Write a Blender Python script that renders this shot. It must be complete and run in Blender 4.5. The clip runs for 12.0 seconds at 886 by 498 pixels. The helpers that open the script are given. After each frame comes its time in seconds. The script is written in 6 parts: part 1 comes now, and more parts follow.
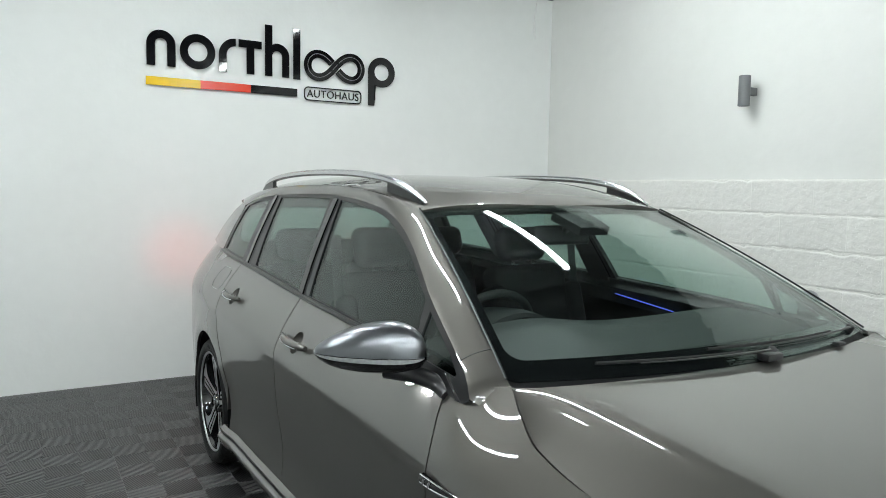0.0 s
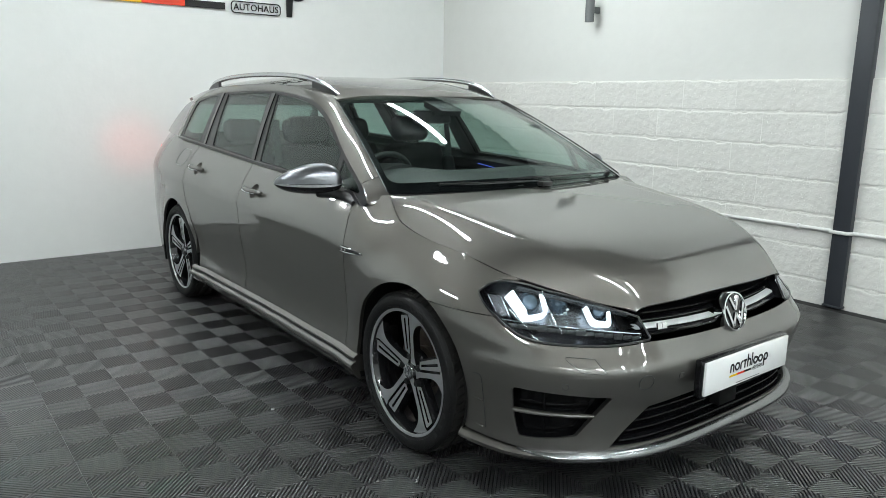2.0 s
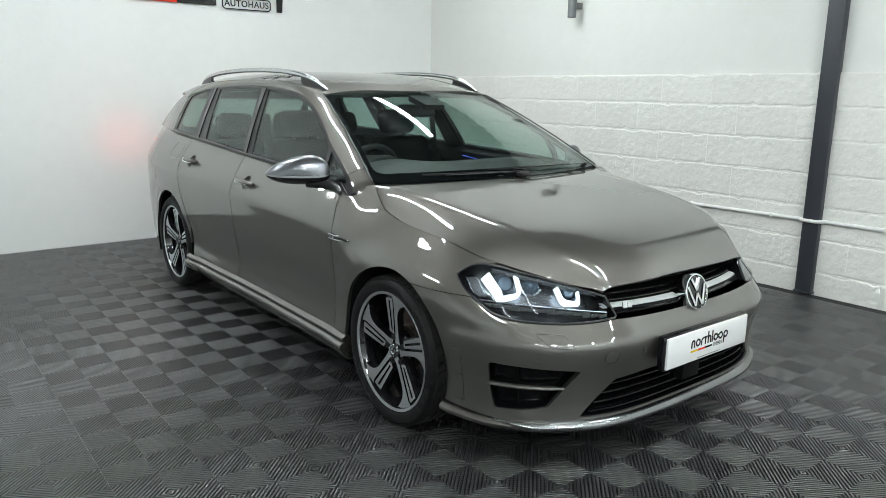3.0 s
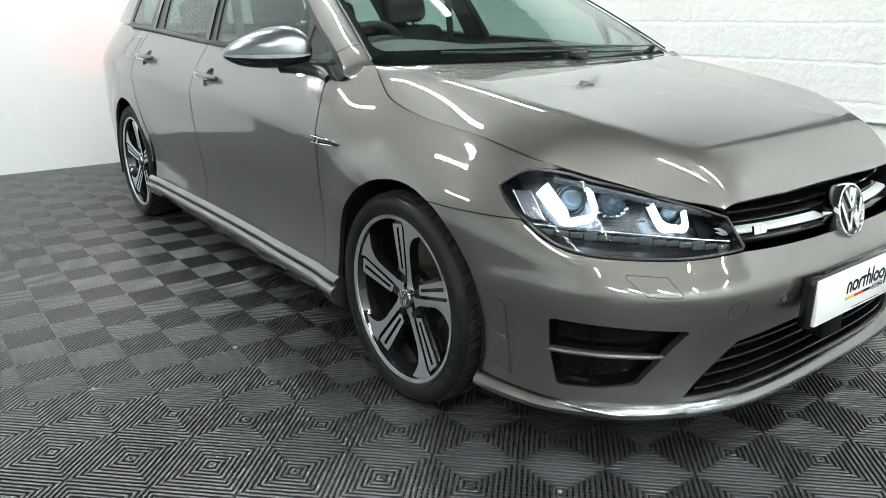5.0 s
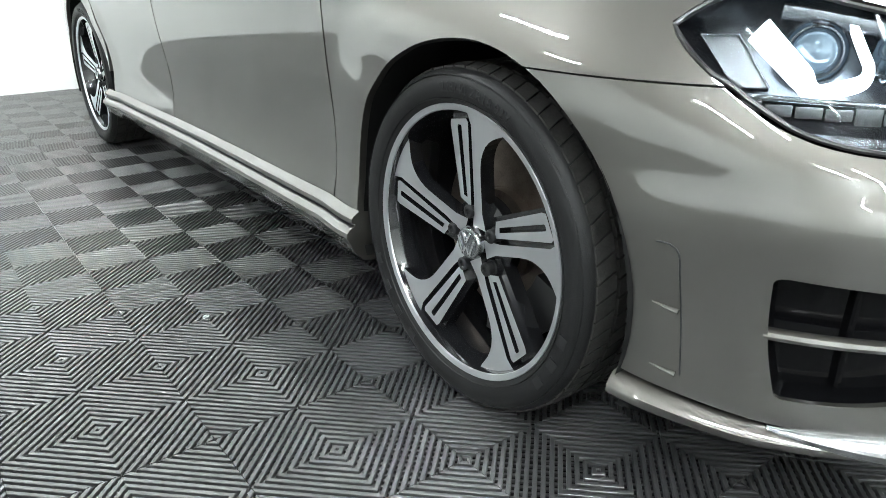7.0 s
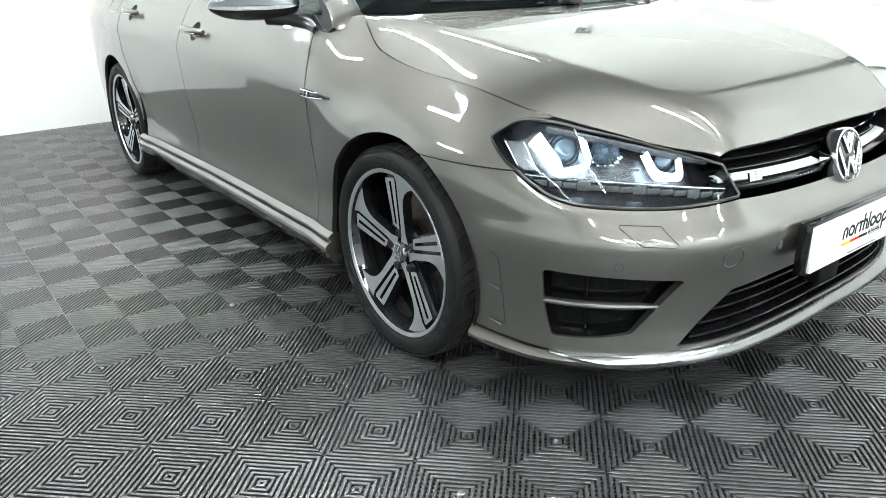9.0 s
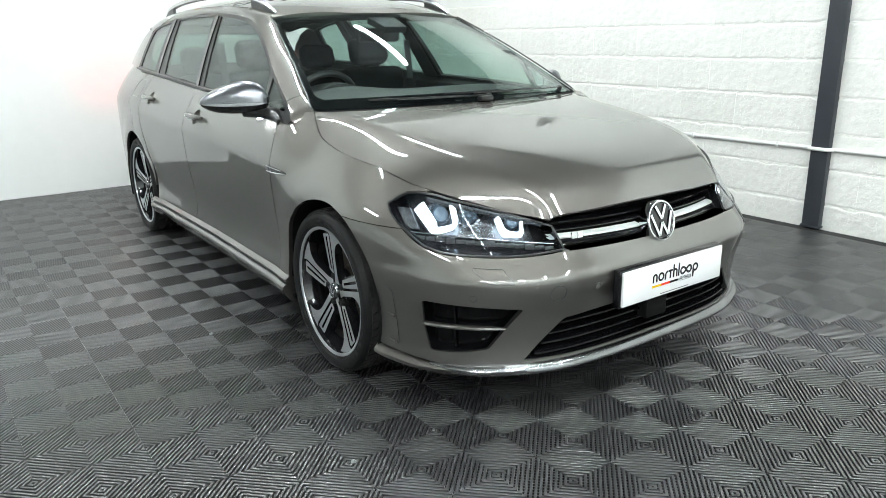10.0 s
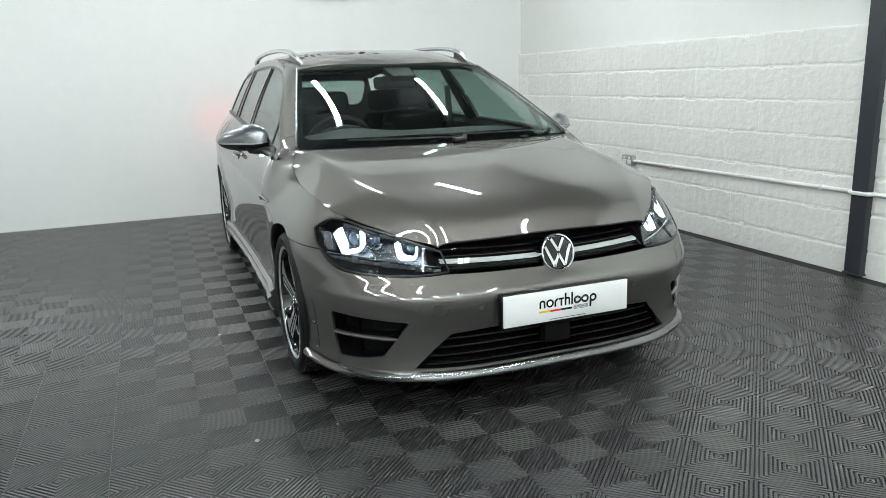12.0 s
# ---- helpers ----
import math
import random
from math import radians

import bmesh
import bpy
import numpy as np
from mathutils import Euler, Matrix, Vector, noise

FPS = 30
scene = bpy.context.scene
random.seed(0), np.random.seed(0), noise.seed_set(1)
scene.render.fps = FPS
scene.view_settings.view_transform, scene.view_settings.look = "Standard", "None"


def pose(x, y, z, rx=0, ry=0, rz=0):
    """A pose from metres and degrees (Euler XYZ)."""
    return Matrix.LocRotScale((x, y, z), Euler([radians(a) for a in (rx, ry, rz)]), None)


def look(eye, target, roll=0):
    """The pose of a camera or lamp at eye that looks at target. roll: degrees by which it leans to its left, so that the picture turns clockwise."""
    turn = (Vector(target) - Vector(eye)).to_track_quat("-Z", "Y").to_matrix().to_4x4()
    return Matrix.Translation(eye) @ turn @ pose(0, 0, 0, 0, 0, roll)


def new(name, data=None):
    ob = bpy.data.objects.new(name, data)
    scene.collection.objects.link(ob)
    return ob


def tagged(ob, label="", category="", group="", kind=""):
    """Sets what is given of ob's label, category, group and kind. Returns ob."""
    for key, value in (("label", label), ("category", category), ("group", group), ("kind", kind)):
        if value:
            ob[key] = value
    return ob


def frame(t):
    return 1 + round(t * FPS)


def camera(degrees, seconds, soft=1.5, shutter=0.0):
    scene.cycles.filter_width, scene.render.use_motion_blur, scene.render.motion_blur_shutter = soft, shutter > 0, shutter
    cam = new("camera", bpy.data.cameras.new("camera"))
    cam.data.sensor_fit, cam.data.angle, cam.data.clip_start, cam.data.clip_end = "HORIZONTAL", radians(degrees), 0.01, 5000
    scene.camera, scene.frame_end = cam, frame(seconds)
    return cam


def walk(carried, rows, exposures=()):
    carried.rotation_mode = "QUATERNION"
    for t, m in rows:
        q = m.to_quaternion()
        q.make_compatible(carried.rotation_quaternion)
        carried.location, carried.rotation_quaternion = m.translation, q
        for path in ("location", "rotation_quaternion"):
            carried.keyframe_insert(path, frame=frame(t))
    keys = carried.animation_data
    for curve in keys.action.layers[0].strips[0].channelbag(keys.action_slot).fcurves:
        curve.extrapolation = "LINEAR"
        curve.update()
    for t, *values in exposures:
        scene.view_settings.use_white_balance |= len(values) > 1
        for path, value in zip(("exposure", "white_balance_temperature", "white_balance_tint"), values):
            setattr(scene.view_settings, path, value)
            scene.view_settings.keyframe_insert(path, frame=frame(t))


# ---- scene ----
cam = camera(62.9, 12.0, soft=0.8)
PATH = [
    (0, (-1.689, -1.019, 1.389), (-0.675, 0.696, 1.224), 1.0),
    (0.5, (-1.891, -1.332, 1.353), (-0.823, 0.341, 1.106), 1.0),
    (1, (-2.065, -1.667, 1.341), (-0.951, -0.037, 1.022), 0.8),
    (1.5, (-2.212, -1.952, 1.333), (-1.057, -0.363, 0.959), 0.9),
    (2, (-2.332, -2.177, 1.34), (-1.146, -0.62, 0.928), 0.8),
    (2.5, (-2.393, -2.312, 1.359), (-1.192, -0.772, 0.929), 0.7),
    (2.7, (-2.409, -2.351, 1.357), (-1.208, -0.81, 0.927), 0.7),
    (4.3, (-2.22, -2.076, 1.232), (-1.029, -0.538, 0.765), 0.5),
    (4.5, (-2.135, -1.979, 1.194), (-0.96, -0.441, 0.69), 0.3),
    (5, (-1.938, -1.642, 1.084), (-0.786, -0.125, 0.473), -0.1),
    (5.5, (-1.775, -1.348, 0.945), (-0.642, 0.167, 0.296), -0.3),
    (6, (-1.654, -1.101, 0.839), (-0.534, 0.403, 0.143), -0.5),
    (6.5, (-1.604, -0.973, 0.79), (-0.494, 0.516, 0.047), -0.7),
    (6.7, (-1.594, -0.948, 0.776), (-0.484, 0.539, 0.03), -0.5),
    (8.5, (-1.817, -1.303, 0.898), (-0.678, 0.182, 0.195), -0.4),
    (9, (-1.916, -1.643, 1.076), (-0.791, -0.158, 0.347), -1.2),
    (9.5, (-2.013, -2.033, 1.165), (-0.875, -0.525, 0.508), -0.9),
    (10, (-2.0, -2.354, 1.223), (-0.887, -0.792, 0.658), -0.9),
    (10.5, (-1.903, -2.627, 1.233), (-0.841, -1.006, 0.741), -1.1),
    (11, (-1.79, -2.855, 1.238), (-0.822, -1.168, 0.773), -1.2),
    (11.5, (-1.578, -3.0, 1.242), (-0.738, -1.244, 0.781), -1.5),
    (12, (-1.362, -3.105, 1.245), (-0.642, -1.296, 0.788), -1.7),
]
walk(cam, [(t, look(eye, target, roll)) for t, eye, target, roll in PATH],
     exposures=[(0, 0.0), (2.5, 0.10), (4.5, 0.36), (5, 0.70), (5.5, 1.02), (6, 1.34), (6.7, 1.48), (8.5, 1.50), (9, 1.24), (9.5, 0.96), (10, 0.70), (10.5, 0.44), (11, 0.26), (12, 0.18)])

# ---- light ----
world = bpy.data.worlds.new("world")
scene.world = world
world.use_nodes = True
world.node_tree.nodes["Background"].inputs[0].default_value = (0.85, 0.93, 1.0, 1)
world.node_tree.nodes["Background"].inputs[1].default_value = 0.03
LAMP_STRENGTH = 103.0
TAIL_BEAM = 3.6


# ---- materials ----
def material(name, col, rough=0.5, metal=0.0, coat=0.0, spec=0.5, vary=0.0, scale=6.0, bump=0.0, bump_scale=60.0, rough_vary=0.0, island=0.0, emit=None, strength=0.0, coords="Object", detail=4.0, pits=0.0):
    """A principled material with colour and roughness varied by noise at two scales, and fine relief."""
    m = bpy.data.materials.new(name)
    m.use_nodes = True
    nt = m.node_tree
    b = nt.nodes["Principled BSDF"]
    b.inputs["Base Color"].default_value = (*col, 1)
    b.inputs["Roughness"].default_value = rough
    b.inputs["Metallic"].default_value = metal
    b.inputs["Coat Weight"].default_value = coat
    b.inputs["Coat Roughness"].default_value = 0.02
    b.inputs["Specular IOR Level"].default_value = spec
    if emit:
        b.inputs["Emission Color"].default_value = (*emit, 1)
        b.inputs["Emission Strength"].default_value = strength
    link = nt.links.new
    tc = nt.nodes.new("ShaderNodeNewGeometry" if coords == "Position" else "ShaderNodeTexCoord")
    value = None
    if vary or rough_vary:
        n1, n2 = nt.nodes.new("ShaderNodeTexNoise"), nt.nodes.new("ShaderNodeTexNoise")
        for n, k in ((n1, scale), (n2, scale * 9)):
            n.inputs["Scale"].default_value, n.inputs["Detail"].default_value = k, detail
            link(tc.outputs[coords], n.inputs["Vector"])
        mix = nt.nodes.new("ShaderNodeMix")
        mix.inputs[0].default_value = 0.4
        link(n1.outputs[0], mix.inputs[2])
        link(n2.outputs[0], mix.inputs[3])
        value = mix.outputs[0]
    if vary:
        ramp = nt.nodes.new("ShaderNodeMapRange")
        ramp.inputs["From Min"].default_value, ramp.inputs["From Max"].default_value = 0.3, 0.7
        ramp.inputs["To Min"].default_value, ramp.inputs["To Max"].default_value = 1 - vary, 1 + vary
        link(value, ramp.inputs["Value"])
        last = ramp.outputs[0]
        if island:
            info = nt.nodes.new("ShaderNodeObjectInfo")
            r2 = nt.nodes.new("ShaderNodeMapRange")
            r2.inputs["To Min"].default_value, r2.inputs["To Max"].default_value = 1 - island, 1 + island
            link(info.outputs["Random"], r2.inputs["Value"])
            mu = nt.nodes.new("ShaderNodeMath")
            mu.operation = "MULTIPLY"
            link(last, mu.inputs[0])
            link(r2.outputs[0], mu.inputs[1])
            last = mu.outputs[0]
        hue = nt.nodes.new("ShaderNodeVectorMath")
        hue.operation = "SCALE"
        hue.inputs[0].default_value = col
        link(last, hue.inputs["Scale"])
        link(hue.outputs[0], b.inputs["Base Color"])
    if rough_vary:
        rr = nt.nodes.new("ShaderNodeMapRange")
        rr.inputs["From Min"].default_value, rr.inputs["From Max"].default_value = 0.3, 0.7
        rr.inputs["To Min"].default_value, rr.inputs["To Max"].default_value = max(0.02, rough - rough_vary), min(1, rough + rough_vary)
        link(value, rr.inputs["Value"])
        link(rr.outputs[0], b.inputs["Roughness"])
    if bump:
        nb = nt.nodes.new("ShaderNodeTexNoise")
        nb.inputs["Scale"].default_value, nb.inputs["Detail"].default_value = bump_scale, 5
        link(tc.outputs[coords], nb.inputs["Vector"])
        bn = nt.nodes.new("ShaderNodeBump")
        bn.inputs["Strength"].default_value, bn.inputs["Distance"].default_value = 1.0, bump
        link(nb.outputs[0], bn.inputs["Height"])
        last_normal = bn
        if pits:
            nv = nt.nodes.new("ShaderNodeTexNoise")
            nv.inputs["Scale"].default_value, nv.inputs["Detail"].default_value = 95, 6
            link(tc.outputs[coords], nv.inputs["Vector"])
            pm = nt.nodes.new("ShaderNodeMapRange")
            pm.inputs["From Min"].default_value, pm.inputs["From Max"].default_value = 0.25, 0.33
            link(nv.outputs[0], pm.inputs["Value"])
            b2 = nt.nodes.new("ShaderNodeBump")
            b2.inputs["Distance"].default_value = pits
            link(pm.outputs[0], b2.inputs["Height"])
            link(bn.outputs[0], b2.inputs["Normal"])
            last_normal = b2
        link(last_normal.outputs[0], b.inputs["Normal"])
    return m


def glass_material(name, col, ior=1.45):
    m = bpy.data.materials.new(name)
    m.use_nodes = True
    b = m.node_tree.nodes["Principled BSDF"]
    b.inputs["Base Color"].default_value = (*col, 1)
    b.inputs["Roughness"].default_value = 0.0
    b.inputs["IOR"].default_value = ior
    b.inputs["Transmission Weight"].default_value = 1.0
    return m


def pane_material(name, tint):
    """Thin flat glass: it lets light straight through, tinted, and mirrors more the flatter it is seen."""
    m = bpy.data.materials.new(name)
    m.use_nodes = True
    nt = m.node_tree
    nt.nodes.remove(nt.nodes["Principled BSDF"])
    clear, gloss, mix, facing, power, scale = (nt.nodes.new("ShaderNode" + k) for k in ("BsdfTransparent", "BsdfGlossy", "MixShader", "LayerWeight", "Math", "Math"))
    clear.inputs[0].default_value = (*tint, 1)
    gloss.inputs["Roughness"].default_value = 0.0
    facing.inputs["Blend"].default_value = 0.5
    power.operation, scale.operation = "POWER", "MULTIPLY_ADD"
    power.inputs[1].default_value, scale.inputs[1].default_value, scale.inputs[2].default_value = 5.0, 0.96, 0.04
    for a, b in ((facing.outputs["Facing"], power.inputs[0]), (power.outputs[0], scale.inputs[0]), (scale.outputs[0], mix.inputs[0]), (clear.outputs[0], mix.inputs[1]), (gloss.outputs[0], mix.inputs[2]), (mix.outputs[0], nt.nodes["Material Output"].inputs[0])):
        nt.links.new(a, b)
    return m


PAINT = material("metallic_grey_paint", (0.134, 0.127, 0.116), 0.50, 1.0, coat=1.0)
PAINT.node_tree.nodes["Principled BSDF"].inputs["Coat IOR"].default_value = 2.05
BLACK_GLOSS = material("gloss_black_plastic", (0.006, 0.006, 0.007), 0.06, coat=0.3)
BLACK_PLASTIC = material("black_grained_plastic", (0.010, 0.010, 0.011), 0.6, spec=0.3, vary=0.15, scale=30, bump=0.0004, bump_scale=900)
BLACK_TRIM = material("satin_black_trim", (0.012, 0.012, 0.013), 0.28, vary=0.1, scale=20)
VENT_BLACK = material("gloss_black_vent", (0.003, 0.003, 0.0035), 0.10, spec=0.14)
DARK_VOID = material("dark_inner_plastic", (0.005, 0.005, 0.005), 0.8, spec=0.15)
CHROME = material("chrome", (0.82, 0.83, 0.85), 0.06, 1.0)
SATIN = material("satin_aluminium", (0.27, 0.275, 0.28), 0.26, 1.0)
CHROME_LINE = material("matt_chrome_line", (0.80, 0.81, 0.82), 0.28, 0.45)
MIRROR_CAP = material("satin_silver_cap", (0.27, 0.28, 0.30), 0.30, 1.0)
RAIL = material("anodised_rail", (0.66, 0.67, 0.68), 0.26, 1.0)
GLASS = pane_material("windscreen_glass", (0.84, 0.925, 0.90))
GLASS_SIDE = pane_material("side_glass", (0.66, 0.75, 0.72))
LENS = glass_material("headlight_lens", (0.93, 0.96, 0.98), 1.2)
RUBBER = material("tyre_rubber", (0.009, 0.009, 0.0095), 0.52, spec=0.20, vary=0.35, scale=14, bump=0.0005, bump_scale=500, rough_vary=0.12)
TREAD_DIRT = material("dusty_tread_rubber", (0.024, 0.0232, 0.0222), 0.85, spec=0.16, vary=0.5, scale=22, bump=0.0008, bump_scale=260, rough_vary=0.1)
RUBBER_MARK = material("moulded_tyre_marking", (0.013, 0.013, 0.014), 0.5, spec=0.3)
ALLOY = material("machined_alloy", (0.62, 0.63, 0.65), 0.32, 0.92, vary=0.02, scale=6, rough_vary=0.02)
ALLOY_BLACK = material("gloss_black_alloy", (0.008, 0.008, 0.009), 0.10, coat=0.6, vary=0.2, scale=30)
DISC = material("brake_disc_iron", (0.16, 0.13, 0.11), 0.45, 0.9, vary=0.4, scale=40, rough_vary=0.12)
CALIPER = material("black_caliper", (0.015, 0.015, 0.016), 0.4, vary=0.2, scale=50)
DRL = material("daytime_running_light", (0.9, 0.95, 1.0), 0.3, emit=(0.80, 0.92, 1.0), strength=1.5)
BULB = material("projector_bulb", (0.16, 0.21, 0.26), 0.04, 0.6, coat=1.0, emit=(0.55, 0.8, 1.0), strength=0.03)
REFLECTOR = material("headlight_reflector", (0.72, 0.75, 0.78), 0.12, 1.0)
LAMP_INNER = material("headlight_inner_grey", (0.20, 0.21, 0.225), 0.24, 0.85, vary=0.1, scale=60)
LED_STRIPE = material("lamp_led_optics", (0.13, 0.135, 0.14), 0.12, 0.7, vary=0.3, scale=120)
RED_LAMP = material("lit_tail_lamp", (0.5, 0.02, 0.02), 0.15, emit=(1.0, 0.06, 0.04), strength=3.0)
PUDDLE = material("puddle_lamp", (1, 1, 1), 0.3, emit=(0.9, 0.97, 1.0), strength=110.0)
AMBIENT = material("blue_ambient_strip", (0.1, 0.15, 0.8), 0.3, emit=(0.12, 0.16, 1.0), strength=0.9)
INDICATOR = material("clear_indicator", (0.42, 0.43, 0.44), 0.2, 0.2, vary=0.25, scale=90)
CABIN = material("cabin_black_plastic", (0.009, 0.0095, 0.010), 0.5, vary=0.15, scale=40, bump=0.0004, bump_scale=700)
DASH = material("dashboard_soft_plastic", (0.022, 0.023, 0.023), 0.5, vary=0.1, scale=50, bump=0.0005, bump_scale=600)
SEAT_CLOTH = material("dark_seat_cloth", (0.006, 0.0062, 0.0068), 0.9, vary=0.25, scale=70, bump=0.0012, bump_scale=400)
HEADLINER = material("black_headliner", (0.010, 0.010, 0.0105), 0.9)
PLATE_WHITE = material("white_acrylic_plate", (0.82, 0.83, 0.83), 0.25, vary=0.02, scale=20)
SIGN_BLACK = material("gloss_black_acrylic", (0.004, 0.004, 0.005), 0.05)
SIGN_GREY = material("dark_grey_inlay", (0.20, 0.20, 0.21), 0.2)
SIGN_YELLOW = material("yellow_acrylic", (0.78, 0.50, 0.01), 0.12)
SIGN_RED = material("red_acrylic", (0.72, 0.05, 0.02), 0.12)
WALL = material("white_wall_paint", (0.80, 0.815, 0.80), 0.55, vary=0.025, scale=1.3, bump=0.0012, bump_scale=28, rough_vary=0.06)
PLASTER = material("white_plaster_paint", (0.70, 0.705, 0.682), 0.6, vary=0.03, scale=1.0, bump=0.002, bump_scale=14, rough_vary=0.05)
BLOCK = material("painted_concrete_block", (0.735, 0.730, 0.700), 0.5, vary=0.03, scale=4, bump=0.011, bump_scale=20, island=0.025, rough_vary=0.06, coords="Position", pits=0.006)
MORTAR = material("painted_mortar", (0.79, 0.785, 0.75), 0.6, vary=0.06, scale=8, bump=0.020, bump_scale=24, coords="Position", pits=0.003)
CEILING = material("dark_profiled_roof_sheet", (0.07, 0.072, 0.075), 0.6, vary=0.1, scale=2)
TILE = material("black_polypropylene_tile", (0.027, 0.027, 0.028), 0.39, spec=0.95, coat=0.9, vary=0.10, scale=9, island=0.10, bump=0.0003, bump_scale=500, rough_vary=0.03)
TILE_FAR = material("black_polypropylene_tile_far", (0.027, 0.027, 0.028), 0.39, spec=0.95, coat=0.9, vary=0.07, scale=9, bump=0.0003, bump_scale=500, rough_vary=0.03)
for tile_material in (TILE, TILE_FAR):
    tile_material.node_tree.nodes["Principled BSDF"].inputs["Coat Roughness"].default_value = 0.37
SLAB = material("dark_concrete_slab", (0.015, 0.015, 0.015), 0.9, vary=0.2, scale=6)
STEEL = material("dark_grey_painted_steel", (0.034, 0.038, 0.046), 0.42, vary=0.10, scale=9, rough_vary=0.08, bump=0.0006, bump_scale=60)
CONDUIT = material("white_painted_conduit", (0.80, 0.80, 0.79), 0.4, vary=0.03, scale=12)
SOCKET = material("metal_clad_socket", (0.42, 0.43, 0.43), 0.4, 0.8, vary=0.1, scale=40)
SOCKET_WHITE = material("white_socket_insert", (0.8, 0.8, 0.78), 0.35)
SCONCE = material("grey_powder_coat", (0.15, 0.155, 0.16), 0.45, 0.3, vary=0.06, scale=60)
SCREW = material("zinc_screw", (0.65, 0.66, 0.68), 0.3, 1.0)
TUBE = material("lit_led_tube", (1, 1, 1), 0.4, emit=(0.925, 1.0, 1.0), strength=LAMP_STRENGTH)
TUBE_BODY = material("white_lamp_body", (0.8, 0.8, 0.8), 0.4)
FLOOR_DARK = material("dark_painted_floor", (0.04, 0.041, 0.042), 0.45, vary=0.12, scale=3, rough_vary=0.1)


# ---- geometry helpers ----
def link_mesh(name, bm, mat, parent=None, label="", smooth=False):
    me = bpy.data.meshes.new(name)
    bmesh.ops.recalc_face_normals(bm, faces=bm.faces)
    bm.to_mesh(me)
    bm.free()
    for m in mat if isinstance(mat, (list, tuple)) else (mat,):
        me.materials.append(m)
    if smooth:
        for p in me.polygons:
            p.use_smooth = True
        me.set_sharp_from_angle(angle=radians(smooth if smooth is not True else 35))
    ob = new(name, me)
    if parent:
        ob.parent = parent
        ob.matrix_parent_inverse = parent.matrix_basis.inverted()
    if label:
        tagged(ob, label)
    return ob


def part(name, bm, mat, parent, label="", smooth=35):
    return link_mesh(name, bm, mat, parent, label, smooth)


def thing(name, place, label, category, group=""):
    ob = new(name)
    ob.location = place
    ob.empty_display_size = 0.1
    return tagged(ob, label, category, group)


def add_box(bm, a, b, bevel=0.0, m=None, segments=2):
    made = bmesh.ops.create_cube(bm, size=1)["verts"]
    for v in made:
        v.co = Vector([(a[i] + b[i]) / 2 + v.co[i] * (b[i] - a[i]) for i in range(3)])
    if bevel:
        edges = list({e for v in made for e in v.link_edges})
        made = bmesh.ops.bevel(bm, geom=edges, offset=bevel, segments=segments, profile=0.5, affect="EDGES")["verts"]
    if m:
        bmesh.ops.transform(bm, matrix=m, verts=made)
    return bm


def box_mesh(a, b, bevel=0.0, m=None, segments=2):
    return add_box(bmesh.new(), a, b, bevel, m, segments)


def add_lathe(bm, profile, axis_m, n=48, close=False):
    """Turns (radius, height) pairs round the local z of axis_m."""
    rings = []
    for r, h in profile:
        rings.append([bm.verts.new(axis_m @ Vector((r * math.cos(2 * math.pi * k / n), r * math.sin(2 * math.pi * k / n), h))) for k in range(n)])
    pairs = list(zip(rings, rings[1:])) + ([(rings[-1], rings[0])] if close else [])
    for a, b in pairs:
        for k in range(n):
            bm.faces.new((a[k], a[(k + 1) % n], b[(k + 1) % n], b[k]))
    bmesh.ops.remove_doubles(bm, verts=[v for ring, (r, h) in zip(rings, profile) if r < 1e-4 for v in ring], dist=1e-5)
    return bm


def add_tube(bm, pts, radius, n=12, flat=1.0, cap=True):
    """A tube of round or flattened section along points; radius may be a function of 0..1."""
    pts = [Vector(p) for p in pts]
    rings = []
    up = Vector((0, 0, 1))
    for i, p in enumerate(pts):
        d = (pts[min(i + 1, len(pts) - 1)] - pts[max(i - 1, 0)]).normalized()
        side = d.cross(up)
        side = side.normalized() if side.length > 1e-3 else Vector((1, 0, 0))
        top = side.cross(d)
        r = radius(i / (len(pts) - 1)) if callable(radius) else radius
        rings.append([bm.verts.new(p + side * r * math.cos(2 * math.pi * k / n) + top * r * flat * math.sin(2 * math.pi * k / n)) for k in range(n)])
    for a, b in zip(rings, rings[1:]):
        for k in range(n):
            bm.faces.new((a[k], a[(k + 1) % n], b[(k + 1) % n], b[k]))
    if cap:
        bm.faces.new(rings[0])
        bm.faces.new(rings[-1])
    return bm


def add_prism(bm, poly, holes, m, depth, flank=0):
    """A flat polygon with holes in the local xy plane of m, thickened to local z = -depth; flank: the material slot of its sides."""
    edges = []
    for loop in [poly, *holes]:
        vs = [bm.verts.new(Vector((x, y, 0))) for x, y in loop]
        edges += [bm.edges.new((vs[i], vs[(i + 1) % len(vs)])) for i in range(len(vs))]
    if holes:
        faces = [g for g in bmesh.ops.triangle_fill(bm, use_beauty=True, edges=edges)["geom"] if isinstance(g, bmesh.types.BMFace)]
    else:
        faces = [bm.faces.new([e.verts[0] for e in edges])]
    rim = [(e.verts[0], e.verts[1]) for e in edges]
    low = {}
    for f in list(faces):
        for v in f.verts:
            if v not in low:
                low[v] = bm.verts.new(v.co + Vector((0, 0, -depth)))
    for f in list(faces):
        bm.faces.new([low[v] for v in reversed(f.verts)]).material_index = flank
    for a, b in rim:
        bm.faces.new((a, b, low[b], low[a])).material_index = flank
    every = list(low) + list(low.values())
    bmesh.ops.transform(bm, matrix=m, verts=every)
    return bm


